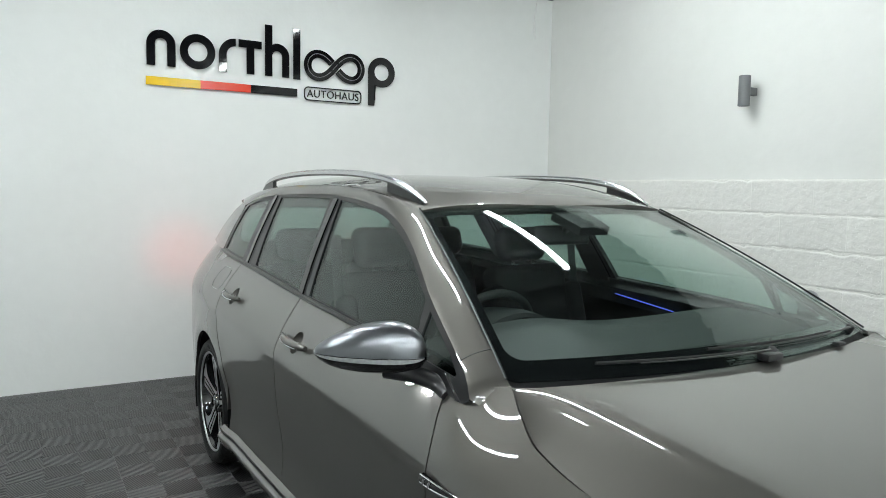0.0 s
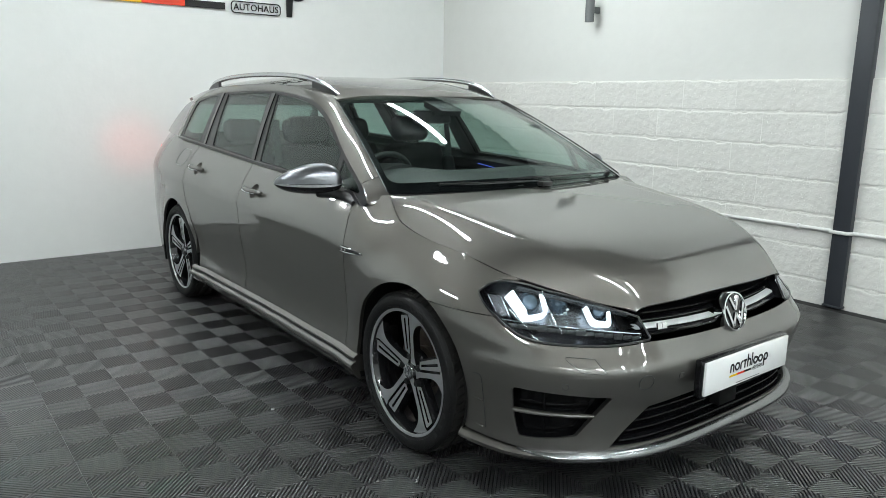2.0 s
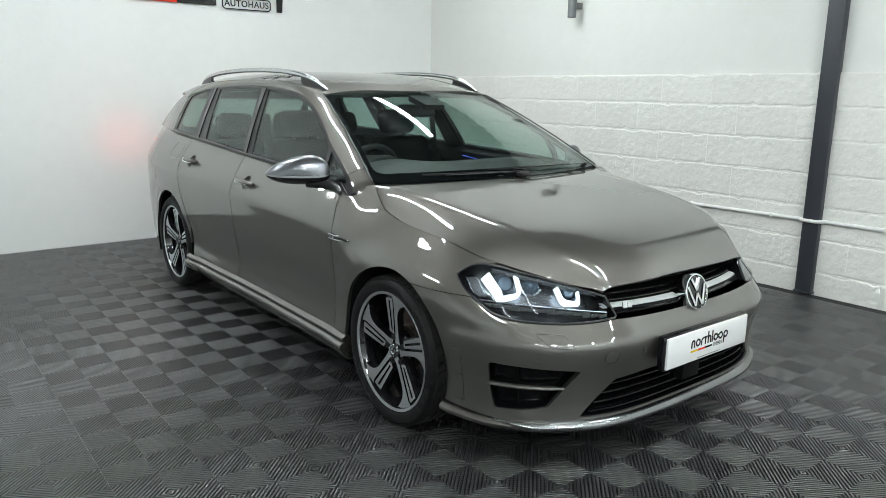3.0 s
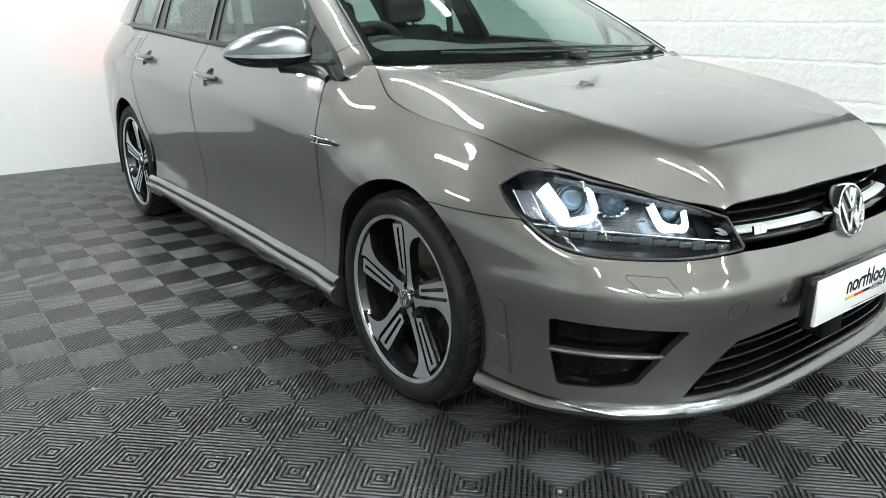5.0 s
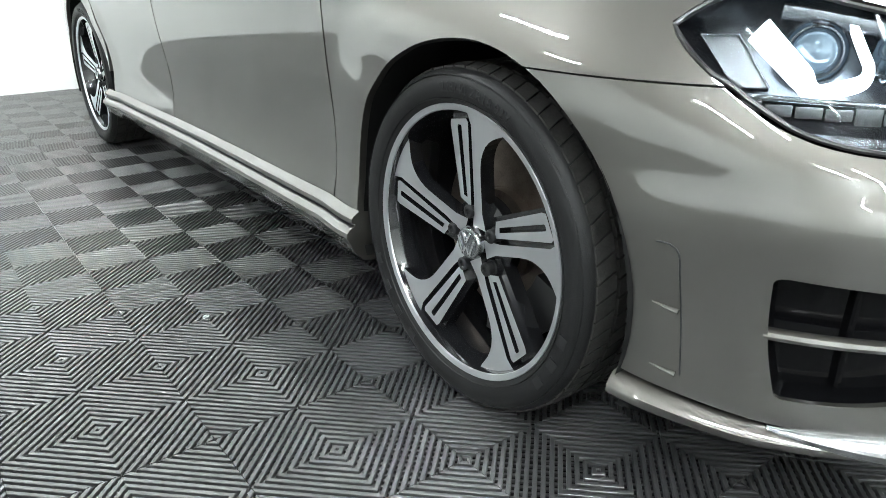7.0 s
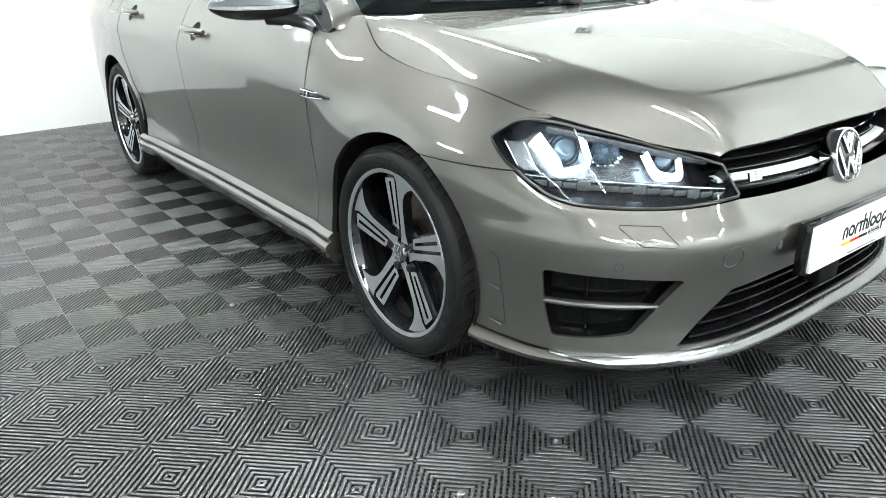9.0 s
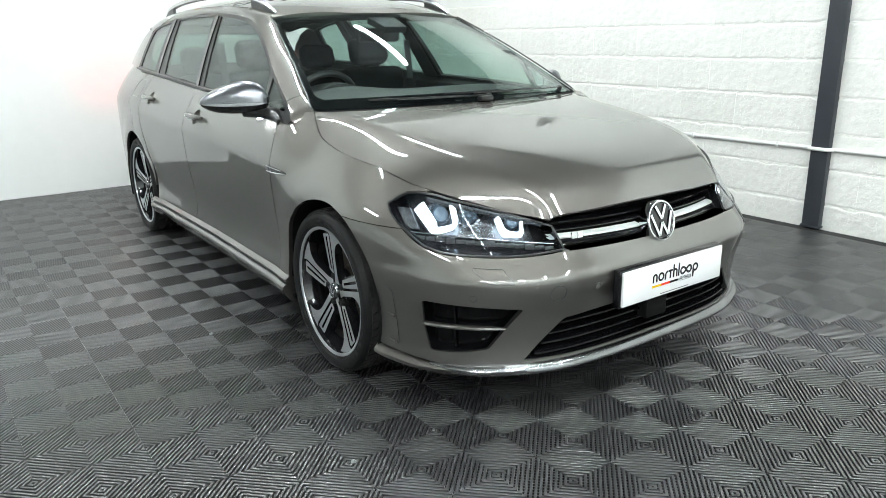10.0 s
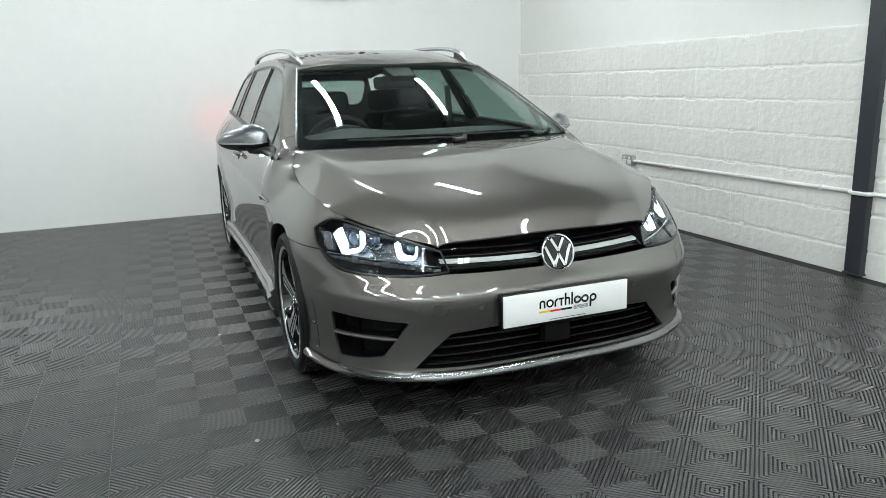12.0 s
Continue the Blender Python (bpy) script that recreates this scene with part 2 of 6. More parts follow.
def circle(cx, cy, r, n=32, a0=0.0, a1=360.0):
    full = abs(a1 - a0) >= 359.9
    k = n if full else n + 1
    return [(cx + r * math.cos(radians(a0 + (a1 - a0) * i / n)), cy + r * math.sin(radians(a0 + (a1 - a0) * i / n))) for i in range(k)]


def arc_band(cx, cy, r0, r1, a0, a1, n=24):
    return circle(cx, cy, r1, n, a0, a1) + circle(cx, cy, r0, n, a1, a0)


def rounded(x0, y0, x1, y1, r, n=5):
    out = []
    for cx, cy, a in ((x1 - r, y1 - r, 0), (x0 + r, y1 - r, 90), (x0 + r, y0 + r, 180), (x1 - r, y0 + r, 270)):
        out += circle(cx, cy, r, n, a, a + 90)
    return out


def text_mesh(words, size, m, depth=0.002, spacing=1.0):
    """Words in the built-in font as a bmesh, laid on the local xy plane of m, centred."""
    cu = bpy.data.curves.new("writing", "FONT")
    cu.body, cu.size, cu.align_x, cu.align_y, cu.extrude, cu.space_character = words, size, "CENTER", "CENTER", depth, spacing
    ob = bpy.data.objects.new("writing", cu)
    scene.collection.objects.link(ob)
    me = bpy.data.meshes.new_from_object(ob.evaluated_get(bpy.context.evaluated_depsgraph_get()))
    bm = bmesh.new()
    bm.from_mesh(me)
    bmesh.ops.transform(bm, matrix=m, verts=bm.verts)
    bpy.data.objects.remove(ob)
    bpy.data.curves.remove(cu)
    bpy.data.meshes.remove(me)
    return bm


# ---- the room ----
X_WEST, X_EAST, Y_SOUTH, Y_NORTH, HEIGHT = -8.6, 2.60, -5.8, 4.38, 3.38
LAMP_Z = 3.24
LEDGE = 1.49


def structure(name, a, b, mat, label, category):
    return tagged(link_mesh(name, box_mesh(a, b), mat), label, category, kind="structure")


structure("wall_north", (X_WEST - 0.2, Y_NORTH, -0.1), (X_EAST + 0.25, Y_NORTH + 0.2, HEIGHT), WALL, "smooth white painted plaster wall carrying the dealership sign", "wall")
# west side assumed: unseen wall, set far off to lessen bounce on the car's flank
structure("unseen_wall_west", (X_WEST - 0.2, Y_SOUTH, -0.1), (X_WEST, Y_NORTH, HEIGHT), WALL, "unseen plain white wall, added opposite the blockwork to set the bounce light", "wall")
# unseen wall added close behind the viewer as a bright surface for the bumper
structure("unseen_wall_south", (X_WEST - 0.2, Y_SOUTH - 0.2, -0.1), (X_EAST + 0.25, Y_SOUTH, HEIGHT), WALL, "unseen plain white wall, added behind the viewer to brighten the car's front", "wall")
structure("wall_east_upper", (X_EAST + 0.030, Y_SOUTH, LEDGE), (X_EAST + 0.25, Y_NORTH, HEIGHT), PLASTER, "white painted plaster above the block ledge", "wall")
bm = box_mesh((X_WEST - 0.2, Y_SOUTH - 0.2, HEIGHT), (X_EAST + 0.25, Y_NORTH + 0.2, HEIGHT + 0.12))
for k in range(int((Y_NORTH - Y_SOUTH) / 0.26)):
    add_box(bm, (X_WEST - 0.1, Y_SOUTH + 0.1 + 0.26 * k, HEIGHT - 0.05), (X_EAST + 0.2, Y_SOUTH + 0.2 + 0.26 * k, HEIGHT + 0.01))
ceiling = tagged(link_mesh("ceiling", bm, CEILING), "dark profiled metal roof above the strip lights", "ceiling", kind="structure")
floor = structure("floor", (X_WEST, Y_SOUTH, -0.1), (X_EAST + 0.25, Y_NORTH, -0.014), SLAB, "dark slab covered by black interlocking garage tiles", "floor")

# purlin and loose cable at the top of the far corner
bm = box_mesh((X_EAST - 0.12, Y_NORTH - 0.09, 3.13), (X_EAST + 0.021, Y_NORTH - 0.002, 3.25), 0.006)
tagged(link_mesh("ceiling_trim", bm, STEEL, smooth=30), "dark steel trim under the ceiling in the corner", "trim", kind="structure")
cable_bm = add_tube(bmesh.new(), [(X_EAST - 0.17 + 0.012 * math.sin(k * 0.7), Y_NORTH - 0.012, 3.22 - 0.045 * k) for k in range(11)], 0.006, 8)
tagged(link_mesh("loose_cable", cable_bm, CONDUIT, smooth=True), "white loose cable hanging down the corner of the wall", "cable")

# steel column with its foot
column = thing("steel_column", (X_EAST - 0.02, -0.04, 0), "dark grey painted steel column standing against the block wall", "column")
part("post", box_mesh((X_EAST - 0.045, -0.100, 0), (X_EAST + 0.02, 0.010, HEIGHT - 0.06), 0.004), STEEL, column)
part("base_plate", box_mesh((X_EAST - 0.05, -0.108, -0.002), (X_EAST + 0.018, 0.018, 0.012), 0.003), STEEL, column)

# conduit along the wall
conduit = thing("conduit", (X_EAST - 0.02, 0, 0.49), "white painted surface conduit running along the block wall", "conduit")
zc_at = lambda y: 0.505 - 0.006 * y  # noqa: E731
for y0, y1 in ((2.20, 0.03), (-0.115, -4.6)):
    part("pipe", add_tube(bmesh.new(), [(X_EAST - 0.014, y0 + (y1 - y0) * k / 12, zc_at(y0 + (y1 - y0) * k / 12)) for k in range(13)], 0.0125, 12), CONDUIT, conduit)
part("pipe", add_tube(bmesh.new(), [(X_EAST - 0.014, 0.035, zc_at(0)), (X_EAST - 0.04, 0.022, zc_at(0)), (X_EAST - 0.058, 0.005, zc_at(0)), (X_EAST - 0.058, -0.09, zc_at(0)), (X_EAST - 0.04, -0.107, zc_at(0)), (X_EAST - 0.014, -0.12, zc_at(0))], 0.0125, 12), CONDUIT, conduit)
for y in (1.7, 0.9, 0.25, -0.5, -1.4):
    part("clip", box_mesh((X_EAST - 0.03, y - 0.009, zc_at(y) - 0.017), (X_EAST - 0.004, y + 0.009, zc_at(y) + 0.017), 0.003), CONDUIT, conduit)

# double socket
socket = thing("wall_socket", (X_EAST - 0.02, 2.26, 0.5), "metal-clad double wall socket with white inserts on the block wall", "socket")
part("back_box", box_mesh((X_EAST - 0.045, 2.19, 0.452), (X_EAST + 0.01, 2.335, 0.54), 0.004), SOCKET, socket)
for y in (2.225, 2.295):
    part("outlet", box_mesh((X_EAST - 0.049, y - 0.022, 0.462), (X_EAST - 0.044, y + 0.022, 0.504), 0.002), SOCKET_WHITE, socket)
    part("rocker_switch", box_mesh((X_EAST - 0.051, y - 0.009, 0.512), (X_EAST - 0.044, y + 0.009, 0.530), 0.002), SOCKET_WHITE, socket)

# wall lamp, switched off
sconce = thing("wall_sconce", (X_EAST, 2.2, 2.09), "dark grey cylindrical up and down wall lamp, switched off", "wall lamp")
part("cylinder", add_lathe(bmesh.new(), [(0.0, -0.07), (0.031, -0.07), (0.031, -0.1), (0.036, -0.1), (0.038, -0.098), (0.038, 0.098), (0.036, 0.1), (0.031, 0.1), (0.031, 0.07), (0.0, 0.07)], pose(X_EAST - 0.085, 2.185, 2.075), 40), SCONCE, sconce)
part("bracket", box_mesh((X_EAST - 0.055, 2.168, 2.050), (X_EAST + 0.029, 2.202, 2.102), 0.004), SCONCE, sconce)

# strip lights on the ceiling; the unseen row at y = -4.9 is set to light the south wall
LIGHTS = [(x, y) for y in (2.12, -2.0, -4.9) for x in (-4.42, -3.04, -1.66, -0.28, 1.10)]
for lx, ly in LIGHTS:
    batten = thing("strip_light", (lx, ly, LAMP_Z), "lit white strip light hung below the roof", "strip light", "ceiling strip lights")
    part("lamp_body", box_mesh((lx - 0.035, ly - 0.66, LAMP_Z - 0.05), (lx + 0.035, ly + 0.66, LAMP_Z - 0.002), 0.006), TUBE_BODY, batten)
    part("led_tube", box_mesh((lx - 0.03, ly - 0.64, LAMP_Z - 0.085), (lx + 0.03, ly + 0.64, LAMP_Z - 0.052), 0.012), TUBE, batten, "glowing white diffuser")
    for dy in (-0.5, 0.5):
        part("hanger", add_tube(bmesh.new(), [(lx, ly + dy, LAMP_Z - 0.01), (lx, ly + dy, HEIGHT)], 0.004, 6), TUBE_BODY, batten)


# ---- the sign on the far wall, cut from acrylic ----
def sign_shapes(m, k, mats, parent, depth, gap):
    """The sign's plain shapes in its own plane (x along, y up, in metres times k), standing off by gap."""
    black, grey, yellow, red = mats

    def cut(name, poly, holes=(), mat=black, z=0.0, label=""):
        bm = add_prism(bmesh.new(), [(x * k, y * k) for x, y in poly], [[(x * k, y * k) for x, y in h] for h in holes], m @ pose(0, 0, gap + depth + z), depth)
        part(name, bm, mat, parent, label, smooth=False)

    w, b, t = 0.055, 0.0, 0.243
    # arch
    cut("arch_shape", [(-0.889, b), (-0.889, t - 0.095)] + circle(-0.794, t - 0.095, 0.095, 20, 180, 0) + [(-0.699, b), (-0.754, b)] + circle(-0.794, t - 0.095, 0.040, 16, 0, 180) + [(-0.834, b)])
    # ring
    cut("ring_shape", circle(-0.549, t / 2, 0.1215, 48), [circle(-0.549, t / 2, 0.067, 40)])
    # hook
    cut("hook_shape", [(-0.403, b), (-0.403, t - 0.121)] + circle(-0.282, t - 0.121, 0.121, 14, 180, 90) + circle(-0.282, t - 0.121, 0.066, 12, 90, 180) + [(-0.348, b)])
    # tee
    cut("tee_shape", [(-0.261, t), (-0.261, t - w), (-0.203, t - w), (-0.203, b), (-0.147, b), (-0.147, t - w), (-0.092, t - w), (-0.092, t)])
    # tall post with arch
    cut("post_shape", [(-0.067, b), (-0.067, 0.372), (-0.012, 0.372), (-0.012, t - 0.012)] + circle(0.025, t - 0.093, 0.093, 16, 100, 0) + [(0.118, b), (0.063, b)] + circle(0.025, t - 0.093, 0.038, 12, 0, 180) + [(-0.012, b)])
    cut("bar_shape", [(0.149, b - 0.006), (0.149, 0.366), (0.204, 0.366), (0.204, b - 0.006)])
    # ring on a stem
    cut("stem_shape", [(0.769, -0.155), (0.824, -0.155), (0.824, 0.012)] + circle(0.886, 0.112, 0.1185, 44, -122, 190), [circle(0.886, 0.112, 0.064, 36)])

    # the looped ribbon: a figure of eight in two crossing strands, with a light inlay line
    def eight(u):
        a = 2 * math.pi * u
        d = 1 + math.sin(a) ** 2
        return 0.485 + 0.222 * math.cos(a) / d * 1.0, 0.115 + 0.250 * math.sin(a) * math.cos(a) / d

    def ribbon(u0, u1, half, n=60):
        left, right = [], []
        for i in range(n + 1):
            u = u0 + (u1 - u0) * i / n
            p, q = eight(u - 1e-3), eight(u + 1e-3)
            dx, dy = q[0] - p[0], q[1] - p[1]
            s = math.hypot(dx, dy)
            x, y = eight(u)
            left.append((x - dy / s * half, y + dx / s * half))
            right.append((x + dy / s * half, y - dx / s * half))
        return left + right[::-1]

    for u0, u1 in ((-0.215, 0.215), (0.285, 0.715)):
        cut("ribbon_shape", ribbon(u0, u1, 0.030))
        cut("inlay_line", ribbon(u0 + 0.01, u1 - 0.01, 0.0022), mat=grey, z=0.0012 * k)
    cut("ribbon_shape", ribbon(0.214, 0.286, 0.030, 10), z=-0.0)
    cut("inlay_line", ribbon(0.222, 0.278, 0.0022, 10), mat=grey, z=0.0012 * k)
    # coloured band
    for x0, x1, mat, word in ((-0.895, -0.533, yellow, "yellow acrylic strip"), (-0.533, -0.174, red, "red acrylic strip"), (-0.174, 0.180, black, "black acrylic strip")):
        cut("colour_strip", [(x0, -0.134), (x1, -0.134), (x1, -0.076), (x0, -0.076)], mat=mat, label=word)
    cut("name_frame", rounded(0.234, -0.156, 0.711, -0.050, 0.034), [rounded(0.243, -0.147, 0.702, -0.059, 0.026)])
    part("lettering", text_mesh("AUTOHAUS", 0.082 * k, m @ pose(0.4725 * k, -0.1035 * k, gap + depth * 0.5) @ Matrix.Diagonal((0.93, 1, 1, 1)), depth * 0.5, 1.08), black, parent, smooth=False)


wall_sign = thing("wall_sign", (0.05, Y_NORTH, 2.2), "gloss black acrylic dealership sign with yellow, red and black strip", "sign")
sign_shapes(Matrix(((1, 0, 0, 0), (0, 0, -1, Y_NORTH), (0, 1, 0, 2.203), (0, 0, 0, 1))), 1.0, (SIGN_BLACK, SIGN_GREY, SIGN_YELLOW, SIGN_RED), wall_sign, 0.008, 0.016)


# ---- the car: surfaces ----
def spline(xs, ys):
    """A natural cubic through (x, y): a function of an array."""
    xs, ys = np.asarray(xs, float), np.asarray(ys, float)
    n, h = len(xs), np.diff(xs)
    a, r = np.zeros((n, n)), np.zeros(n)
    a[0, 0] = a[-1, -1] = 1
    for i in range(1, n - 1):
        a[i, i - 1 : i + 2] = h[i - 1], 2 * (h[i - 1] + h[i]), h[i]
        r[i] = 6 * ((ys[i + 1] - ys[i]) / h[i] - (ys[i] - ys[i - 1]) / h[i - 1])
    m = np.linalg.solve(a, r)

    def at(x):
        x = np.clip(x, xs[0], xs[-1])
        i = np.clip(np.searchsorted(xs, x) - 1, 0, n - 2)
        d, e = x - xs[i], xs[i + 1] - x
        return (m[i] * e**3 + m[i + 1] * d**3) / (6 * h[i]) + (ys[i] / h[i] - m[i] * h[i] / 6) * e + (ys[i + 1] / h[i] - m[i + 1] * h[i] / 6) * d

    return at


def gentle(xs, ys):
    """A curve through (x, y) that never overshoots: monotone cubic."""
    xs, ys = np.asarray(xs, float), np.asarray(ys, float)
    d = np.diff(ys) / np.diff(xs)
    m = np.r_[d[0], np.where(d[:-1] * d[1:] > 0, 2 * d[:-1] * d[1:] / np.where(d[:-1] + d[1:] == 0, 1, d[:-1] + d[1:]), 0), d[-1]]

    def at(x):
        x = np.clip(x, xs[0], xs[-1])
        i = np.clip(np.searchsorted(xs, x) - 1, 0, len(xs) - 2)
        h = xs[i + 1] - xs[i]
        t = (x - xs[i]) / h
        return (1 + 2 * t) * (1 - t) ** 2 * ys[i] + t * (1 - t) ** 2 * h * m[i] + t * t * (3 - 2 * t) * ys[i + 1] + t * t * (t - 1) * h * m[i + 1]

    return at


def quick(f, lo, hi, n=3000):
    """A fast look-up of the curve f for single numbers."""
    table, k = [float(v) for v in f(np.linspace(lo, hi, n + 1))], n / (hi - lo)

    def at(x):
        t = min(max((x - lo) * k, 0.0), n - 1e-6)
        i = int(t)
        return table[i] + (table[i + 1] - table[i]) * (t - i)

    return at


def smooth(pts, n=24):
    """n + 1 points along a natural cubic through pts (2D or 3D)."""
    p = np.asarray(pts, float)
    if len(p) < 3:
        k = np.linspace(0, 1, max(2, n // 4))
        return [tuple(p[0] + (p[-1] - p[0]) * t) for t in k]
    c = np.r_[0, np.cumsum(np.linalg.norm(np.diff(p, axis=0), axis=1))]
    f = [spline(c, p[:, i]) for i in range(p.shape[1])]
    return [tuple(float(g(t)) for g in f) for t in np.linspace(0, c[-1], n + 1)]


def loop(*runs, n=24):
    """A closed outline of smooth runs that meet in corners."""
    out = []
    for run in runs:
        for p in smooth(run, n):
            if not out or math.dist(p, out[-1]) > 1e-4:
                out.append(p)
    if math.dist(out[0], out[-1]) < 1e-4:
        out.pop()
    return out


# plan outline of the widest section, from the middle of the nose round to the middle of the tail
_px = [0, 0.15, 0.30, 0.45, 0.575, 0.685, 0.772, 0.828, 0.861, 0.879, 0.890, 0.893, 0.894, 0.894, 0.893, 0.888, 0.866, 0.82, 0.75, 0.64, 0.4, 0]
_py = [-0.872, -0.870, -0.862, -0.838, -0.786, -0.706, -0.600, -0.480, -0.350, -0.200, 0, 0.3, 0.9, 1.6, 2.2, 2.6, 3.0, 3.3, 3.48, 3.60, 3.68, 3.71]
_c = np.r_[0, np.cumsum(np.hypot(np.diff(_px), np.diff(_py)))]
_t = np.linspace(0, _c[-1], 2400)
OUT = np.stack([spline(_c, _px)(_t), spline(_c, _py)(_t)], 1)
ARC = np.r_[0, np.cumsum(np.linalg.norm(np.diff(OUT, axis=0), axis=1))]
_even = np.linspace(0, ARC[-1], 2400)
OUT = np.stack([np.interp(_even, ARC, OUT[:, 0]), np.interp(_even, ARC, OUT[:, 1])], 1)
ARC = _even
_d = np.gradient(OUT, axis=0)
NORM = np.stack([_d[:, 1], -_d[:, 0]], 1) / np.linalg.norm(_d, axis=1)[:, None]


def along(x, y):
    """How far along the outline the place (x, y) lies (either side)."""
    return float(ARC[np.argmin((OUT[:, 0] - abs(x)) ** 2 + (OUT[:, 1] - y) ** 2)])


def side(y):
    """How far along the outline the flank reaches y."""
    k = np.where((OUT[:, 0] > 0.6) & (OUT[:, 1] < 3.6))[0]
    return float(np.interp(y, OUT[k, 1], ARC[k]))


glass_x = lambda y, z: 0.80 - 0.52 * (z - 0.93) + 0.010 * math.sin(math.pi * min(max((z - 0.95) / 0.42, 0), 1)) - 0.055 * min(max((y - 2.55) / 0.7, 0), 2) ** 2  # noqa: E731
belt = quick(spline([0.3, 0.6, 1.5, 2.25, 2.9, 3.5], [0.905, 0.935, 0.978, 1.014, 1.042, 1.062]), 0.3, 3.5)

# stations round the car: place on the outline, start of the upper curve, its top, its inset there, its roundness
UPPER = [(0, -0.872, 0.490, 0.675, 0.100, 1.08), (0.45, -0.838, 0.490, 0.655, 0.100, 1.08), (0.69, -0.70, 0.505, 0.70, 0.135, 1.12), (0.80, -0.555, 0.535, 0.743, 0.128, 1.2),
         (0.852, -0.39, 0.575, 0.770, 0.105, 1.6), (0.873, -0.26, 0.59, 0.80, 0.101, 1.4), (0.889, -0.05, 0.595, 0.822, 0.104, 1.28), (0.891, 0.13, 0.615, 0.857, 0.114, 1.35),
         (0.892, 0.217, 0.64, 0.905, 0.135, 1.55), (0.893, 0.285, 0.67, 0.946, 0.158, 1.65), (0.893, 0.36, 0.70, 0.936, 0.112, 1.6), (0.893, 0.45, 0.72, 0.924, 0.091, 1.45),
         (0.894, 0.9, 0.75, 0.949, 0.104, 1.5), (0.894, 1.5, 0.765, 0.978, 0.119, 1.5), (0.893, 2.25, 0.785, 1.014, 0.137, 1.5), (0.891, 2.63, 0.80, 1.03, 0.143, 1.5),
         (0.870, 2.95, 0.81, 1.044, 0.155, 1.5), (0.81, 3.33, 0.82, 1.06, 0.15, 1.5), (0.64, 3.60, 0.82, 1.06, 0.10, 1.5), (0, 3.71, 0.82, 1.05, 0.08, 1.5)]
_us = [along(x, y) for x, y, *_ in UPPER]
ZK, ZT, IT, PW = (gentle(_us, [row[i] for row in UPPER]) for i in (2, 3, 4, 5))

ROWS_Z = [0.15, 0.19, 0.24, 0.29, 0.34, 0.40, 0.46, 0.55, 0.65, 0.76]
LOWER = [((0, -0.872), [0.06, 0.04, 0.05, 0.048, 0.040, 0.020, 0.003, 0, 0, 0]),
         ((0.45, -0.838), [0.055, 0.035, 0.045, 0.042, 0.034, 0.016, 0.002, 0, 0, 0]),
         ((0.69, -0.70), [0.048, 0.019, 0.019, 0.016, 0.011, 0.005, 0, 0, 0, 0]),
         ((0.80, -0.555), [0.036, 0.005, 0.005, 0.004, 0.003, 0.001, 0, 0, 0, 0]),
         ((0.855, -0.38), [0.025, -0.002, -0.002, -0.001, 0, 0, 0, 0, 0, 0]),
         ((0.889, 0.0), [0.06, 0.03, 0.028, 0.026, 0.024, 0.018, 0.012, 0.004, 0, 0]),
         ((0.893, 0.42), [0.06, 0.026, 0.024, 0.026, 0.034, 0.035, 0.030, 0.016, 0.005, 0]),
         ((0.894, 1.2), [0.06, 0.034, 0.034, 0.036, 0.040, 0.039, 0.033, 0.018, 0.006, 0]),
         ((0.893, 2.2), [0.06, 0.026, 0.022, 0.024, 0.032, 0.034, 0.029, 0.015, 0.005, 0]),
         ((0.891, 2.63), [0.06, 0.03, 0.028, 0.026, 0.024, 0.018, 0.012, 0.004, 0, 0]),
         ((0.87, 3.28), [0.06, 0.03, 0.02, 0.016, 0.012, 0.008, 0.004, 0, 0, 0]),
         ((0, 3.71), [0.06, 0.03, 0.02, 0.016, 0.012, 0.008, 0.004, 0, 0, 0])]
_ls = [along(*p) for p, _ in LOWER]
GS, GZ = np.linspace(0, ARC[-1], 900), np.linspace(0.15, 1.10, 240)
_rows = np.stack([gentle(_ls, [v[i] for _, v in LOWER])(GS) for i in range(len(ROWS_Z))], 1)
INSET = np.stack([spline(ROWS_Z, r)(np.minimum(GZ, 0.76)) for r in _rows])
_w = np.clip((GZ[None] - ZK(GS)[:, None]) / (ZT(GS) - ZK(GS))[:, None], 0, 1.25)
INSET = INSET + IT(GS)[:, None] * _w ** PW(GS)[:, None]


def softened(grid, cells):
    """The grid blurred along both ways, its edges carried on."""
    k = np.exp(-0.5 * (np.arange(-3 * cells, 3 * cells + 1) / cells) ** 2)
    k /= k.sum()
    for axis in (0, 1):
        wide = np.pad(grid, [(3 * cells, 3 * cells) if a == axis else (0, 0) for a in (0, 1)], mode="reflect", reflect_type="odd")
        grid = np.apply_along_axis(lambda v: np.convolve(v, k, "valid"), axis, wide)
    return grid


INSET = softened(INSET, 4)
# the flank's sharp line: a slight undercut below it
_ys = np.interp(GS, ARC, OUT[:, 1])
_door = np.clip((_ys - 0.2) / 0.3, 0, 1) * np.clip((3.2 - _ys) / 0.5, 0, 1)
_line = gentle([0.2, 0.45, 0.9, 1.5, 2.25, 2.63, 3.3], [0.722, 0.731, 0.745, 0.763, 0.785, 0.80, 0.82])(_ys)
_below = np.clip(_line[:, None] - GZ[None], 0, 1)
INSET += (0.0045 * _door)[:, None] * (1 - np.exp(-_below / 0.018)) * np.exp(-_below / 0.16)
# flared bands round the wheels: an upright lip under a soft slope
ease = lambda v: np.clip(v, 0, 1) ** 2 * (3 - 2 * np.clip(v, 0, 1))  # noqa: E731
